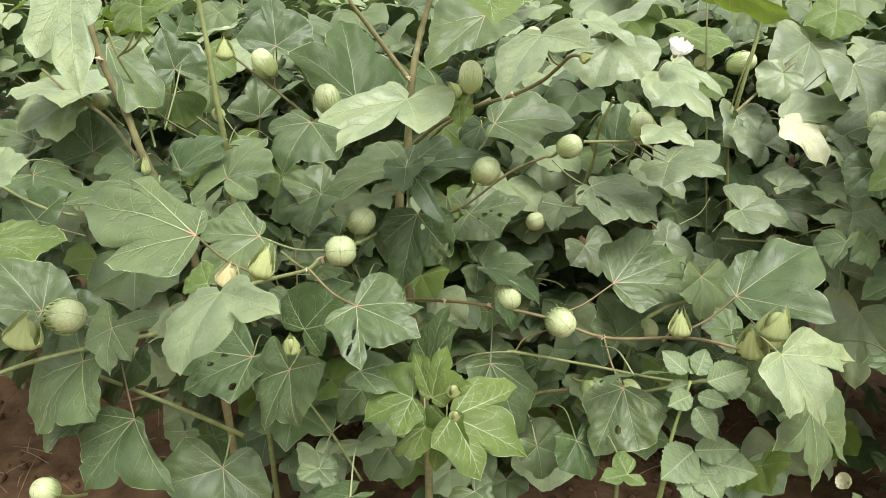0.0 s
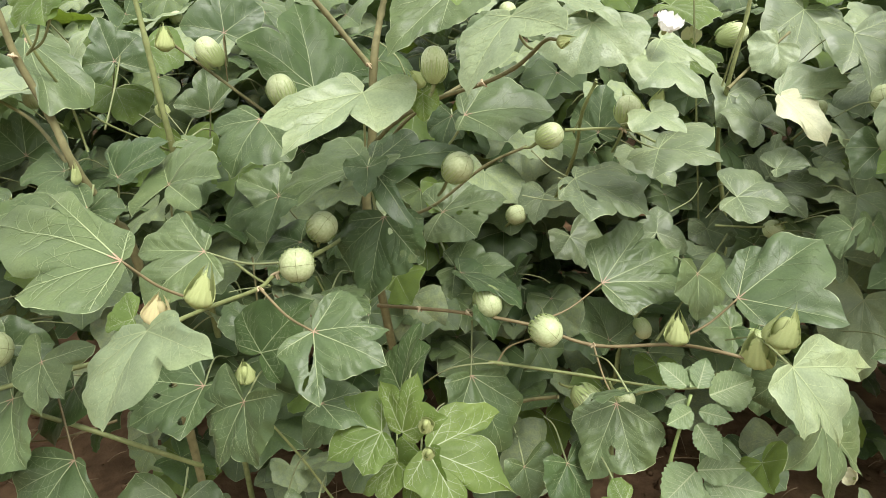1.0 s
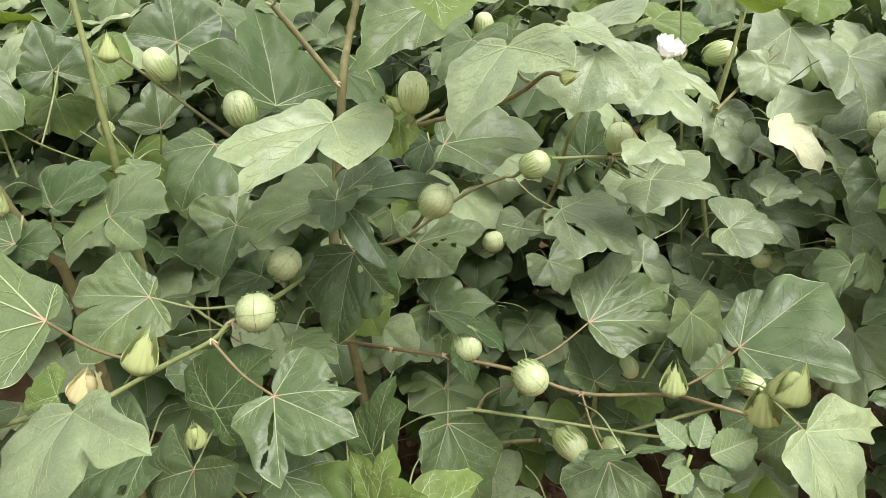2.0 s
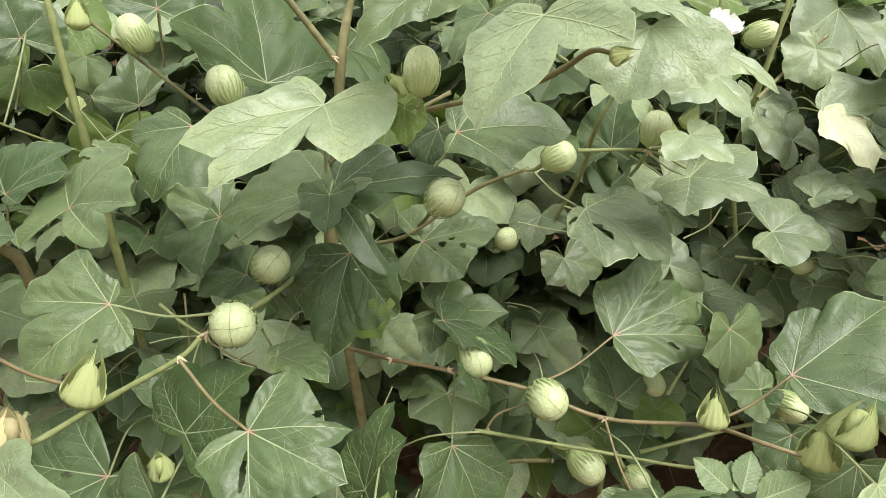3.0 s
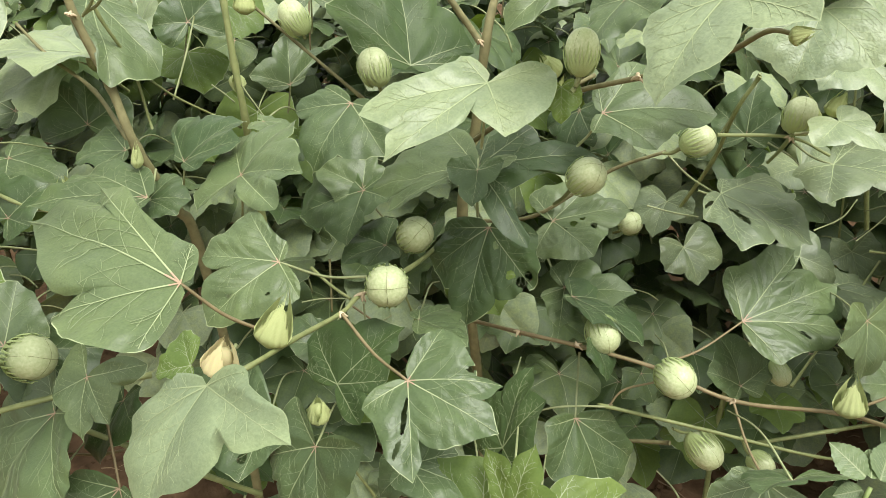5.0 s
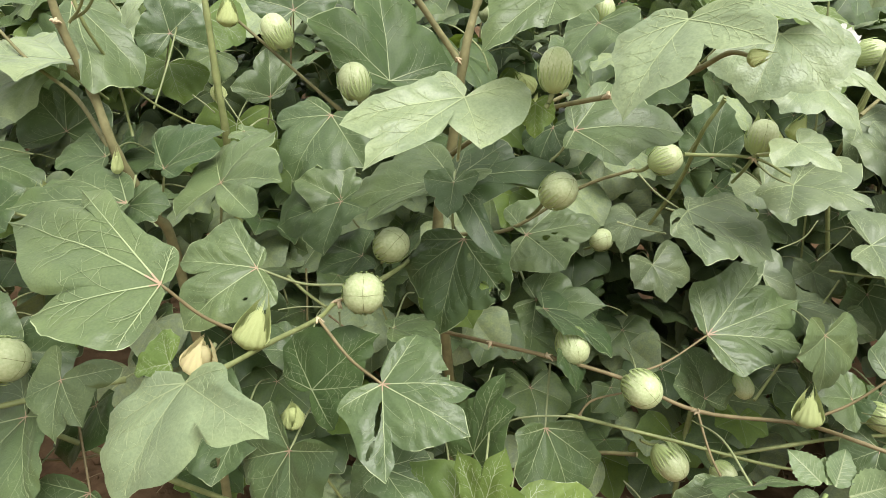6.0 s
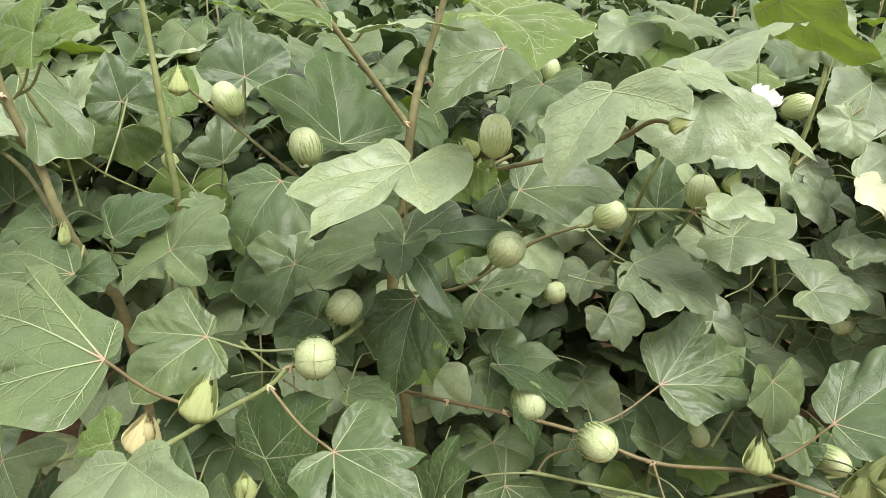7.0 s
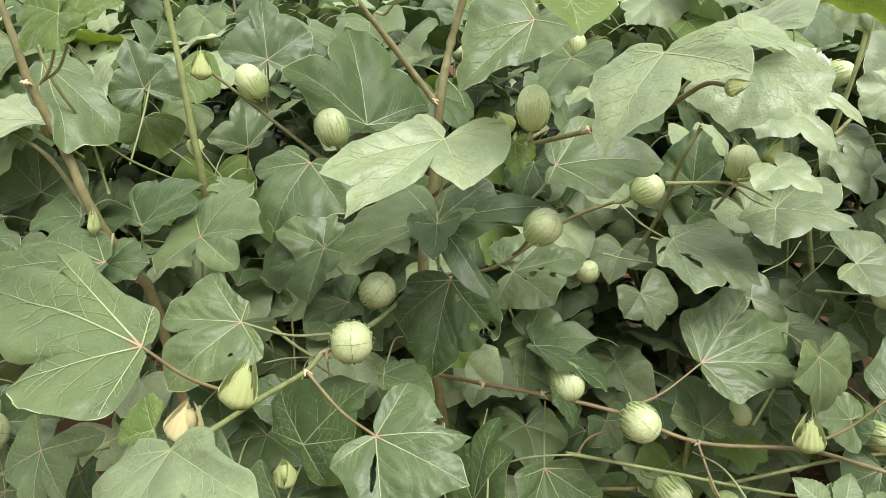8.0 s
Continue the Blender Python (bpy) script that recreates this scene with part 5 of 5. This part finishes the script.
branch(right, [(0.537, 1.273, 0.758), (0.614, 1.248, 0.762), (0.639, 1.222, 0.782)], 0.002, 0.0016, STEM_GREEN, 'fruiting_branch')
branch(right, [(0.392, 1.108, 0.623), (0.579, 1.31, 0.724)], 0.002, 0.0016, STEM_GREEN, 'side_branch')
branch(far, [(0.597, 1.426, 0.509), (0.541, 1.432, 0.923), (0.522, 1.445, 1.09), (0.517, 1.479, 1.226)], 0.002, 0.0016, STEM_GREEN, 'side_branch')
branch(mid, [(0.221, 1.051, 0.561), (0.166, 1.09, 0.525), (0.124, 1.12, 0.47)], 0.003, 0.003, STEM_BROWN, 'side_branch')
branch(mid, [(-0.253, 1.022, 0.833), (-0.226, 1.005, 0.819), (-0.2, 0.99, 0.81)], 0.0021, 0.0018, STEM_GREEN, 'fruiting_branch')
branch(mid, [(-0.244, 1.08, 0.815), (-0.241, 1.065, 0.784), (-0.241, 1.059, 0.748)], 0.0014, 0.0014, STEM_BROWN, 'side_branch')
branch(mid, [(-0.258, 0.986, 0.805), (-0.235, 0.998, 0.804), (-0.207, 1.007, 0.8)], 0.0009, 0.0008, PETIOLE, 'side_branch')
branch(mid, [(-0.132, 0.969, 0.832), (-0.126, 0.978, 0.805), (-0.118, 0.986, 0.774)], 0.0013, 0.0011, STEM_GREEN, 'side_branch')
branch(mid, [(-0.184, 0.988, 0.806), (-0.183, 0.988, 0.781), (-0.181, 0.988, 0.758)], 0.0012, 0.001, PETIOLE, 'side_branch')
branch(mid, [(-0.206, 1.029, 0.776), (-0.182, 1.031, 0.755), (-0.159, 1.042, 0.732)], 0.0014, 0.0012, PETIOLE_RED, 'side_branch')
branch(back, [(-0.374, 1.194, 1.013), (-0.361, 1.195, 0.991), (-0.343, 1.193, 0.964)], 0.001, 0.0009, PETIOLE, 'side_branch')
branch(back, [(-0.438, 1.252, 0.998), (-0.424, 1.257, 0.985), (-0.411, 1.261, 0.971)], 0.0011, 0.001, PETIOLE, 'side_branch')
branch(back, [(-0.332, 1.431, 1.112), (-0.332, 1.42, 1.065), (-0.334, 1.418, 1.016)], 0.0014, 0.0012, PETIOLE_RED, 'side_branch')
branch(back, [(-0.482, 1.333, 1.079), (-0.489, 1.299, 1.03), (-0.501, 1.26, 0.973)], 0.0013, 0.0014, PETIOLE, 'side_branch')
branch(mid, [(0.268, 1.119, 1.055), (0.259, 1.143, 1.009), (0.247, 1.157, 0.969)], 0.0018, 0.0016, PETIOLE, 'side_branch')
branch(mid, [(0.307, 1.154, 0.962), (0.33, 1.139, 0.951), (0.374, 1.199, 0.916)], 0.0011, 0.001, PETIOLE, 'side_branch')
branch(right, [(0.532, 1.305, 0.76), (0.553, 1.298, 0.794), (0.569, 1.299, 0.819)], 0.001, 0.0009, PETIOLE, 'side_branch')
branch(right, [(0.467, 1.311, 0.773), (0.503, 1.31, 0.796), (0.52, 1.313, 0.826)], 0.0012, 0.001, PETIOLE, 'side_branch')
branch(mid, [(0.172, 1.166, 0.867), (0.205, 1.154, 0.863), (0.231, 1.133, 0.867)], 0.0011, 0.001, PETIOLE, 'side_branch')
branch(mid, [(0.178, 1.118, 0.954), (0.201, 1.098, 0.935), (0.237, 1.099, 0.913)], 0.0013, 0.0011, PETIOLE, 'side_branch')
branch(mid, [(0.113, 0.969, 0.684), (0.075, 0.969, 0.683), (0.041, 0.975, 0.672), (0.008, 0.997, 0.635), (-0.028, 1.052, 0.564)], 0.0014, 0.001, PETIOLE, 'side_branch')
branch(mid, [(0.113, 0.969, 0.684), (0.129, 0.974, 0.706), (0.164, 0.97, 0.723)], 0.0015, 0.0013, PETIOLE_RED, 'side_branch')

# ---- bolls and buds ----
bud(mid, (0.1424, 0.7237, 1.1631), (0.8, -0.4, 0.32), 0.0055, spin=0.5)
boll(far, (0.7449, 1.1964, 0.997), (-0.53, -0.39, 0.52), 0.0203, kind='high', spin=0.5, tall=1.1)
bud(mid, (0.0122, 0.682, 0.8024), (0.1, -0.37, 0.69), 0.0077, spin=0.5)
bud(mid, (0.0135, 0.6712, 0.7757), (0.2, -0.37, 0.69), 0.0064, spin=0.2)
boll(mid, (-0.138, 0.8821, 0.8907), (0.12, -0.93, 0.37), 0.0214, spin=0.0, label='pale green boll with crossed seams')
boll(mid, (-0.1226, 1.0018, 0.8911), (0.44, -0.58, 0.66), 0.0205, spin=0.5)
boll(mid, (0.0622, 0.986, 0.973), (0.5, -0.45, 0.66), 0.0195, spin=0.9)
boll(right, (0.1949, 1.0659, 0.9896), (0.74, -0.18, 0.44), 0.0175, spin=0.2, stalk=(0.161, 1.0789, 0.9698))
boll(mid, (-0.1913, 1.1785, 1.0425), (-0.23, 0.04, 0.96), 0.0210, spin=0.3, tall=1.05)
boll(back, (-0.3041, 1.2295, 1.0943), (-0.48, 0.07, 0.88), 0.0197, kind='high', spin=0.4, tall=1.15, stalk=(-0.2915, 1.2297, 1.0703))
boll(mid, (0.0341, 0.8877, 1.1212), (0.02, 0.09, 0.95), 0.0149, kind='high', spin=1.2, tall=1.2, stalk=(0.0279, 0.8837, 1.0877))
boll(right, (0.3019, 1.0684, 1.022), (0.07, -0.04, 0.9), 0.0182, kind='high', spin=0.2)
boll(far, (0.594, 1.4411, 1.0676), (0.94, -0.11, 0.25), 0.0212, kind='high', spin=0.5, tall=1.25, stalk=(0.5697, 1.4516, 1.0668))
boll(mid, (0.1763, 0.9391, 0.7518), (0.36, -0.94, 0.11), 0.0217, spin=0.7, stalk=(0.1571, 0.9519, 0.7561))
boll(right, (0.269, 1.0479, 0.5535), (0.53, -0.75, -0.46), 0.0232, kind='high', spin=0.3, tall=1.1, stalk=(0.2213, 1.0516, 0.5863))
boll(right, (0.1776, 1.2765, 0.791), (0.19, -0.83, 0.6), 0.0178, spin=0.2)
boll(mid, (0.1023, 1.0011, 0.7667), (0.23, -0.87, -0.48), 0.0209, spin=0.2)
boll(right, (0.3554, 1.077, 0.667), (0.23, -0.83, -0.39), 0.0141, spin=0.2, tall=1.15)
boll(right, (0.5111, 1.014, 0.673), (0.52, -0.7, -0.1), 0.0177, kind='high', spin=0.2, tall=1.2)
boll(right, (0.291, 0.9326, 0.6385), (0.62, -0.65, -0.23), 0.0145, kind='high', spin=0.9, stalk=(0.2706, 0.9538, 0.6613))
boll(far, (0.6319, 1.2488, 0.7566), (-0.8, -0.34, 0.23), 0.0176, kind='high', spin=0.9)
boll(left, (-0.5082, 0.8494, 0.8089), (0.9, -0.26, 0.16), 0.0244, kind='high', spin=0.9, label='green boll lying sideways in its ribbed bracts')
bud(low, (-0.5444, 0.8119, 0.8036), (0.3, 0.12, 0.9), 0.0225, spin=0.3, tall=0.85)
boll(low, (-0.5356, 0.7591, 0.5929), (-0.2, -0.37, 0.69), 0.0175, kind='high', spin=0.3)
boll(low, (-0.6309, 1.3079, 1.0169), (-0, -0.55, 0.76), 0.0146, spin=0.3)
boll(right, (0.1987, 1.6211, 1.0994), (-0.03, 0.09, 0.94), 0.0187, spin=0.3, tall=1.1)
boll(far, (0.7044, 1.3019, 0.9571), (0.28, -0.03, 0.9), 0.0118, kind='high', spin=0.3, tall=1.2)
bud(mid, (-0.2046, 0.7359, 0.9341), (0.32, 0.17, 0.87), 0.0139, tall=1.15, spin=0.3, label='yellow-green flower bud in pleated bracts')
bud(mid, (-0.2207, 0.6665, 0.9494), (0.22, 0.08, 0.91), 0.0126, material=BLUSH, tall=0.85, spin=0.1)
bud(right, (0.3302, 0.8713, 0.7826), (0.01, 0.21, 0.95), 0.0145, tall=1.05, spin=0.9)
bud(back, (-0.3733, 1.2428, 1.1121), (0.07, 0.05, 0.86), 0.0145, spin=0.4)
bud(mid, (-0.2017, 0.8201, 0.7796), (0.07, -0.04, 0.9), 0.0112, spin=0.4)
bud(back, (-0.3565, 1.0765, 0.9609), (-0.03, 0.19, 0.9), 0.0076, spin=0.4, tall=1.3)
bud(left, (-0.4362, 1.0055, 0.9738), (-0.04, 0.32, 0.95), 0.0063, spin=0.4, tall=1.6)
bud(right, (0.4045, 0.8072, 0.792), (-0.2, -0.2, 0.84), 0.0195, spin=0.4)
bud(right, (0.4223, 0.7983, 0.8233), (0.2, -0.07, 0.89), 0.0191, spin=0.9)
bud(right, (0.4462, 0.8489, 0.7403), (0.08, -0.15, 0.85), 0.0161, spin=0.2, tall=0.8)
bud(right, (0.4458, 0.8468, 0.7821), (0.09, 0.11, 0.94), 0.0174, spin=0.2)
bud(right, (0.3511, 1.0951, 1.0256), (0.37, 0.15, 0.83), 0.0116, spin=0.2)
bud(mid, (0.0274, 0.9511, 1.0716), (-0.02, -0.03, 0.67), 0.0087, spin=0.2)
bud(mid, (0.0153, 0.9601, 1.0917), (-0.52, -0.08, 0.56), 0.0095, spin=0.6)
bud(back, (-0.3914, 1.2279, 1.0055), (0.22, -0.61, -0.38), 0.0110, spin=0.6)
bud(low, (-0.5585, 1.0483, 0.9082), (0.1, -0.15, 0.71), 0.0163, spin=0.6)
bud(right, (0.3136, 1.0912, 1.0143), (-0.3, -0.15, 0.71), 0.0203, spin=0.6)
scar(mid, (-0.178, 0.845, 0.88))
scar(right, (0.24, 0.926, 0.734))
scar(mid, (0.072, 1, 0.75))
scar(mid, (0.117, 0.986, 0.671))
scar(mid, (0.088, 0.913, 1.094))
scar(mid, (-0.164, 0.882, 0.88))
scar(left, (-0.479, 1.009, 1.127))
scar(mid, (-0.058, 1.156, 1.08))
scar(right, (0.3, 1.076, 0.993))
scar(mid, (-0.101, 1.047, 0.856))
scar(mid, (0.004, 1.048, 0.735))

# ---- a broad-leaved weed in front of the row ----
weed = thing("weed", (0.259, 0.811, 0), "light green weed with toothed oval leaves, upright stem", "weed")
branch(weed, [(0.259, 0.811, 0), (0.289, 0.751, 0.584), (0.294, 0.764, 0.616), (0.306, 0.778, 0.678), (0.325, 0.794, 0.743)], 0.0042, 0.002, WEED_STEM, 'stem', 0.05)
weed_leaf(weed, (0.3195, 0.7974, 0.7527), (0.2907, 0.8173, 0.7752), 0.3)
weed_leaf(weed, (0.3247, 0.7969, 0.7514), (0.3332, 0.8237, 0.7645), 0.33)
weed_leaf(weed, (0.3328, 0.7963, 0.75), (0.3536, 0.8271, 0.7729), 0.3)
weed_leaf(weed, (0.3469, 0.793, 0.7417), (0.4018, 0.7996, 0.7582), 0.3)
weed_leaf(weed, (0.3247, 0.7863, 0.7253), (0.2901, 0.7644, 0.7245), 0.3)
weed_leaf(weed, (0.3343, 0.786, 0.7246), (0.3662, 0.7655, 0.7272), 0.27)
weed_leaf(weed, (0.3306, 0.7802, 0.7101), (0.3517, 0.7476, 0.6828), 0.3)
weed_leaf(weed, (0.3312, 0.7673, 0.6515), (0.2814, 0.7291, 0.6371), 0.36)
weed_leaf(weed, (0.3342, 0.7676, 0.6522), (0.3842, 0.7517, 0.6663), 0.28)
weed_leaf(weed, (0.3417, 0.7625, 0.6397), (0.4099, 0.7399, 0.6371), 0.3)
weed_leaf(weed, (0.3379, 0.7611, 0.6362), (0.3575, 0.7188, 0.6115), 0.36)
weed_leaf(weed, (0.3229, 0.7625, 0.6397), (0.3249, 0.715, 0.6021), 0.3)
weed_leaf(weed, (0.3188, 0.8132, 0.7385), (0.3107, 0.829, 0.7508), 0.3)
weed_leaf(weed, (0.3658, 0.8147, 0.7153), (0.4178, 0.821, 0.731), 0.3)
weed_leaf(weed, (0.3229, 0.8004, 0.7335), (0.2967, 0.7976, 0.7265), 0.3)

# ---- open blooms ----
bloom(far, (0.7907, 1.1074, 0.3096), (-0.85, -0.1, 0.5), 0.017, PETAL)
bloom(far, (0.3156, 0.9843, 1.1382), (0.2, -0.45, 0.8), 0.017, WHITE)
bloom(far, (0.5537, 1.5361, 1.0478), (-0.3, -0.7, 0.6), 0.02, PETAL)

# ---- leaves deeper inside the plants, on shared blades ----
KINDS = []
for k in range(10):
    r = random.Random(40 + k)
    sh = LeafShape((-0.8 - 0.12 * r.random(), 0.35 + 0.25 * r.random()), (0.8 + 0.12 * r.random(), 0.35 + 0.25 * r.random()), 0.62 + 0.28 * r.random(), 60 + k, 0.68 + 0.2 * r.random(), 0.03 + 0.05 * r.random())
    # One kind takes the yellow-green that imitates light coming through leaves.
    blade = sh.mesh(1.0, YOUNG_BACKLIT if k == 7 else MATURE if k % 5 else SKYLIT, 6, False)
    b2 = bmesh.new()
    tube(b2, [(0, 0, 0), (0, -0.25, -0.18), (0.02, -0.55, -0.6), (0.04, -0.6, -1.0)], 0.014, 0.02, 5, 4)
    KINDS.append((blade, mesh_of("petiole", b2, PETIOLE)))


def inner_leaf(plant, at, turn, size, kind, stalked=True):
    m = pose(*at, *turn) @ Matrix.Diagonal((size, size, size, 1))
    ob = attach("leaf", KINDS[kind][0], plant, m)
    if stalked:
        attach("petiole", KINDS[kind][1], ob, m)
    return ob


def seen_plane(p):
    """Place on the row's slanting outer face, and how deep behind it."""
    deep = p.y - 0.2
    return Vector((p.x / deep, (p.z - 1.23) / deep)), deep


FACE = [(seen_plane(c), s) for c, s in OUTER]
rng = random.Random(5)
row_plants = [left, back, mid, right, far, low]
made = 0
while made < 2500:
    p = Vector((rng.uniform(-1.2, 1.6), 1.0 + 1.15 * rng.random() ** 0.9, 0.08 + 1.08 * rng.random() ** 0.72))
    if p.z < 0.5 and (p.x < -0.62 or p.x < -0.48 and p.y < 1.1):
        continue
    if p.z < 0.45 and p.y < 1.0:
        continue
    size = rng.uniform(0.055, 0.1)
    (uv, deep), clear = seen_plane(p), True
    for ((fuv, fdeep), fs) in FACE:
        gap = (uv - fuv).length
        if gap < (fs * 1.1) / fdeep + size / deep * 0.8 and deep < fdeep + (0.12 if p.z > 0.98 else 0.26):
            clear = False
            break
    if abs(uv.x) < 0.66 and deep < (0.85 if p.z > 0.98 else 1.0):
        clear = False
    if not clear:
        continue
    host = min(row_plants, key=lambda o: (WORLD_OF[o].translation.xy - p.xy).length)
    out = math.degrees(math.atan2(p.x - WORLD_OF[host].translation.x, -(p.y - WORLD_OF[host].translation.y - 0.25)))
    inner_leaf(host, p, (rng.gauss(-35, 22), rng.gauss(0, 18), 180 + out * 0.5 + rng.gauss(0, 45)), size, rng.randrange(10), p.z > 0.55 and made % 2 == 0)
    made += 1

# ---- the rows of cotton behind ----


def cotton_plant(seed, height, group):
    """A whole cotton plant: main stem, branches, leaves and bolls, rooted at the origin."""
    r = random.Random(seed)
    plant = thing("cotton_plant", (0, 0, 0), "leafy green cotton plant in a row behind, with bolls", "plant", group)
    top = Vector((r.uniform(-0.05, 0.05), r.uniform(-0.05, 0.05), height))
    bend = Vector((r.uniform(-0.03, 0.03), r.uniform(-0.03, 0.03), height * 0.5))
    branch(plant, [(0, 0, 0), bend, top], 0.008, 0.003, STEM_BROWN, "main_stem")
    for k in range(30):
        z = height * (0.3 + 0.7 * (k + r.random()) / 30)
        a = k * 2.4 + r.uniform(-0.4, 0.4)
        reach = (0.10 + 0.26 * (1.08 - z / height)) * r.uniform(0.7, 1.25)
        at = Vector((math.cos(a) * reach, math.sin(a) * reach, z + r.uniform(-0.03, 0.06)))
        size = r.uniform(0.06, 0.1) * (0.75 if z > height * 0.9 else 1)
        inner_leaf(plant, at, (r.gauss(-28, 20), r.gauss(0, 18), math.degrees(a) - 90 + r.gauss(0, 25)), size, r.randrange(10))
    for k in range(6):
        z = height * r.uniform(0.45, 0.95)
        a = r.uniform(0, 6.28)
        d = Vector((math.cos(a), math.sin(a), 0.3))
        branch(plant, [(0, 0, z - 0.06), d * 0.1 + Vector((0, 0, z - 0.06)), d * 0.22 + Vector((0, 0, z - 0.08))], 0.003, 0.002)
        if k < 4:
            boll(plant, d * 0.24 + Vector((0, 0, z - 0.06)), (d.x, d.y, 0.6), r.uniform(0.014, 0.02), r.choice(("low", "high")))
    return plant


group = "cotton plants in the rows behind"
models = [cotton_plant(70 + k, (1.12, 1.2, 1.26, 1.16)[k], group) for k in range(4)]
spots = []
for y, step in ((1.95, 0.36), (2.55, 0.42), (3.3, 0.5)):
    half = 0.66 * y + 0.35
    x = -half
    while x < half:
        spots.append((x + rng.uniform(-0.08, 0.08), y + rng.uniform(-0.12, 0.12)))
        x += step
# Unseen plants added past both ends of the front row, to close off light.
spots += [(-1.35, 1.25), (-1.75, 1.2), (1.5, 1.3), (1.9, 1.25)]
for k, (x, y) in enumerate(spots):
    m = Matrix.Translation((x, y, 0)) @ Matrix.Rotation(rng.uniform(0, 6.28), 4, "Z")
    if k < 4:
        models[k].matrix_basis = m
    else:
        copy_thing(models[k % 4], m)

# ---- the field beyond: leaves nobody could count ----
verts, faces = [], []
rng = random.Random(9)
for k in range(22000):
    y = 3.7 + 16 * rng.random() ** 1.6
    x = rng.uniform(-1, 1) * (0.75 * y + 1)
    if k % 4 == 0:
        x, y = rng.choice((-1, 1)) * rng.uniform(2.0, 11.0), rng.uniform(0.85, 9.0)
    z = 1.2 * (1 - 0.75 * rng.random() ** 2.2) + 0.06 * math.sin(y * 6)
    m = pose(x, y, z, rng.gauss(-25, 25), rng.gauss(0, 22), rng.uniform(0, 360))
    s = rng.uniform(0.07, 0.12)
    n = len(verts)
    for px, py, pz in ((0, 0, 0), (-0.55, -0.35, 0.05), (-0.85, 0.4, -0.08), (-0.4, 0.5, 0.06), (0, 1, -0.1), (0.4, 0.5, 0.06), (0.85, 0.4, -0.08), (0.55, -0.35, 0.05)):
        verts.append(m @ Vector((px * s, py * s, pz * s)))
    faces += [(n, n + i + 1, n + i) for i in range(1, 7)]
me = bpy.data.meshes.new("cotton_field")
me.from_pydata(verts, [], faces)
me.materials.append(MATURE)
me.polygons.foreach_set("use_smooth", [True] * len(me.polygons))
tagged(new("cotton_field", me), "dense green cotton field stretching away behind", "crop", kind="stuff")

# ---- ground: one sheet of reddish earth ----
bm = bmesh.new()
xs = [-400, -150, -60, -25, -10, -5] + [-3 + 0.06 * i for i in range(101)] + [5, 10, 25, 60, 150, 400]
ys = [-400, -100, -30, -8, -3] + [-1 + 0.06 * i for i in range(81)] + [5, 8, 15, 30, 60, 150, 500]
grid = []
for y in ys:
    row = []
    for x in xs:
        h = 0.0
        if abs(x) < 3.1 and -1.1 < y < 4.1:
            p = Vector((x, y, 0))
            h = 0.04 * noise.noise(p * 2.2) + 0.025 * noise.noise(p * 9) + 0.015 * noise.noise(p * 21)
        row.append(bm.verts.new((x, y, h - 0.02)))
    grid.append(row)
for a, b in zip(grid, grid[1:]):
    for i in range(len(xs) - 1):
        bm.faces.new((a[i], a[i + 1], b[i + 1], b[i]))
ground = new("ground", mesh_of("ground", bm, SOIL))
tagged(ground, "dry reddish-brown field soil between cotton rows", "ground", kind="structure")

# ---- dry twigs and shed leaves on the soil ----
rng = random.Random(21)
bm = bmesh.new()
for k in range(420):
    x, y = rng.uniform(-1.3, 1.5), rng.uniform(0.5, 2.0)
    a, n = rng.uniform(0, 6.28), rng.uniform(0.03, 0.12)
    z = 0.01 + rng.random() * 0.03
    d = Vector((math.cos(a), math.sin(a), rng.uniform(-0.1, 0.35)))
    p = Vector((x, y, z))
    tube(bm, [p, p + d * n * 0.5 + Vector((0, 0, 0.006)), p + d * n], 0.0016, 0.0008, 4, 2)
litter = new("plant_litter", mesh_of("plant_litter", bm, LITTER))
tagged(litter, "dry twigs and stalks scattered on the soil", "litter", kind="stuff")
bm = bmesh.new()
for k in range(900):
    p = Vector((rng.uniform(-1.4, 1.5), rng.uniform(0.4, 2.0), 0.0))
    s = 0.004 + 0.016 * rng.random() ** 3
    h = 0.04 * noise.noise(p * 2.2) + 0.025 * noise.noise(p * 9) + 0.015 * noise.noise(p * 21) - 0.02
    geo = bmesh.ops.create_icosphere(bm, subdivisions=1, radius=s, matrix=Matrix.Translation(p + Vector((0, 0, h + s * 0.4))))
    for v in geo["verts"]:
        v.co += Vector((rng.gauss(0, 1), rng.gauss(0, 1), rng.gauss(0, 1))) * s * 0.18
clods = new("soil_clods", mesh_of("soil_clods", bm, SOIL))
tagged(clods, "crumbled clods of reddish-brown soil", "soil", kind="stuff")
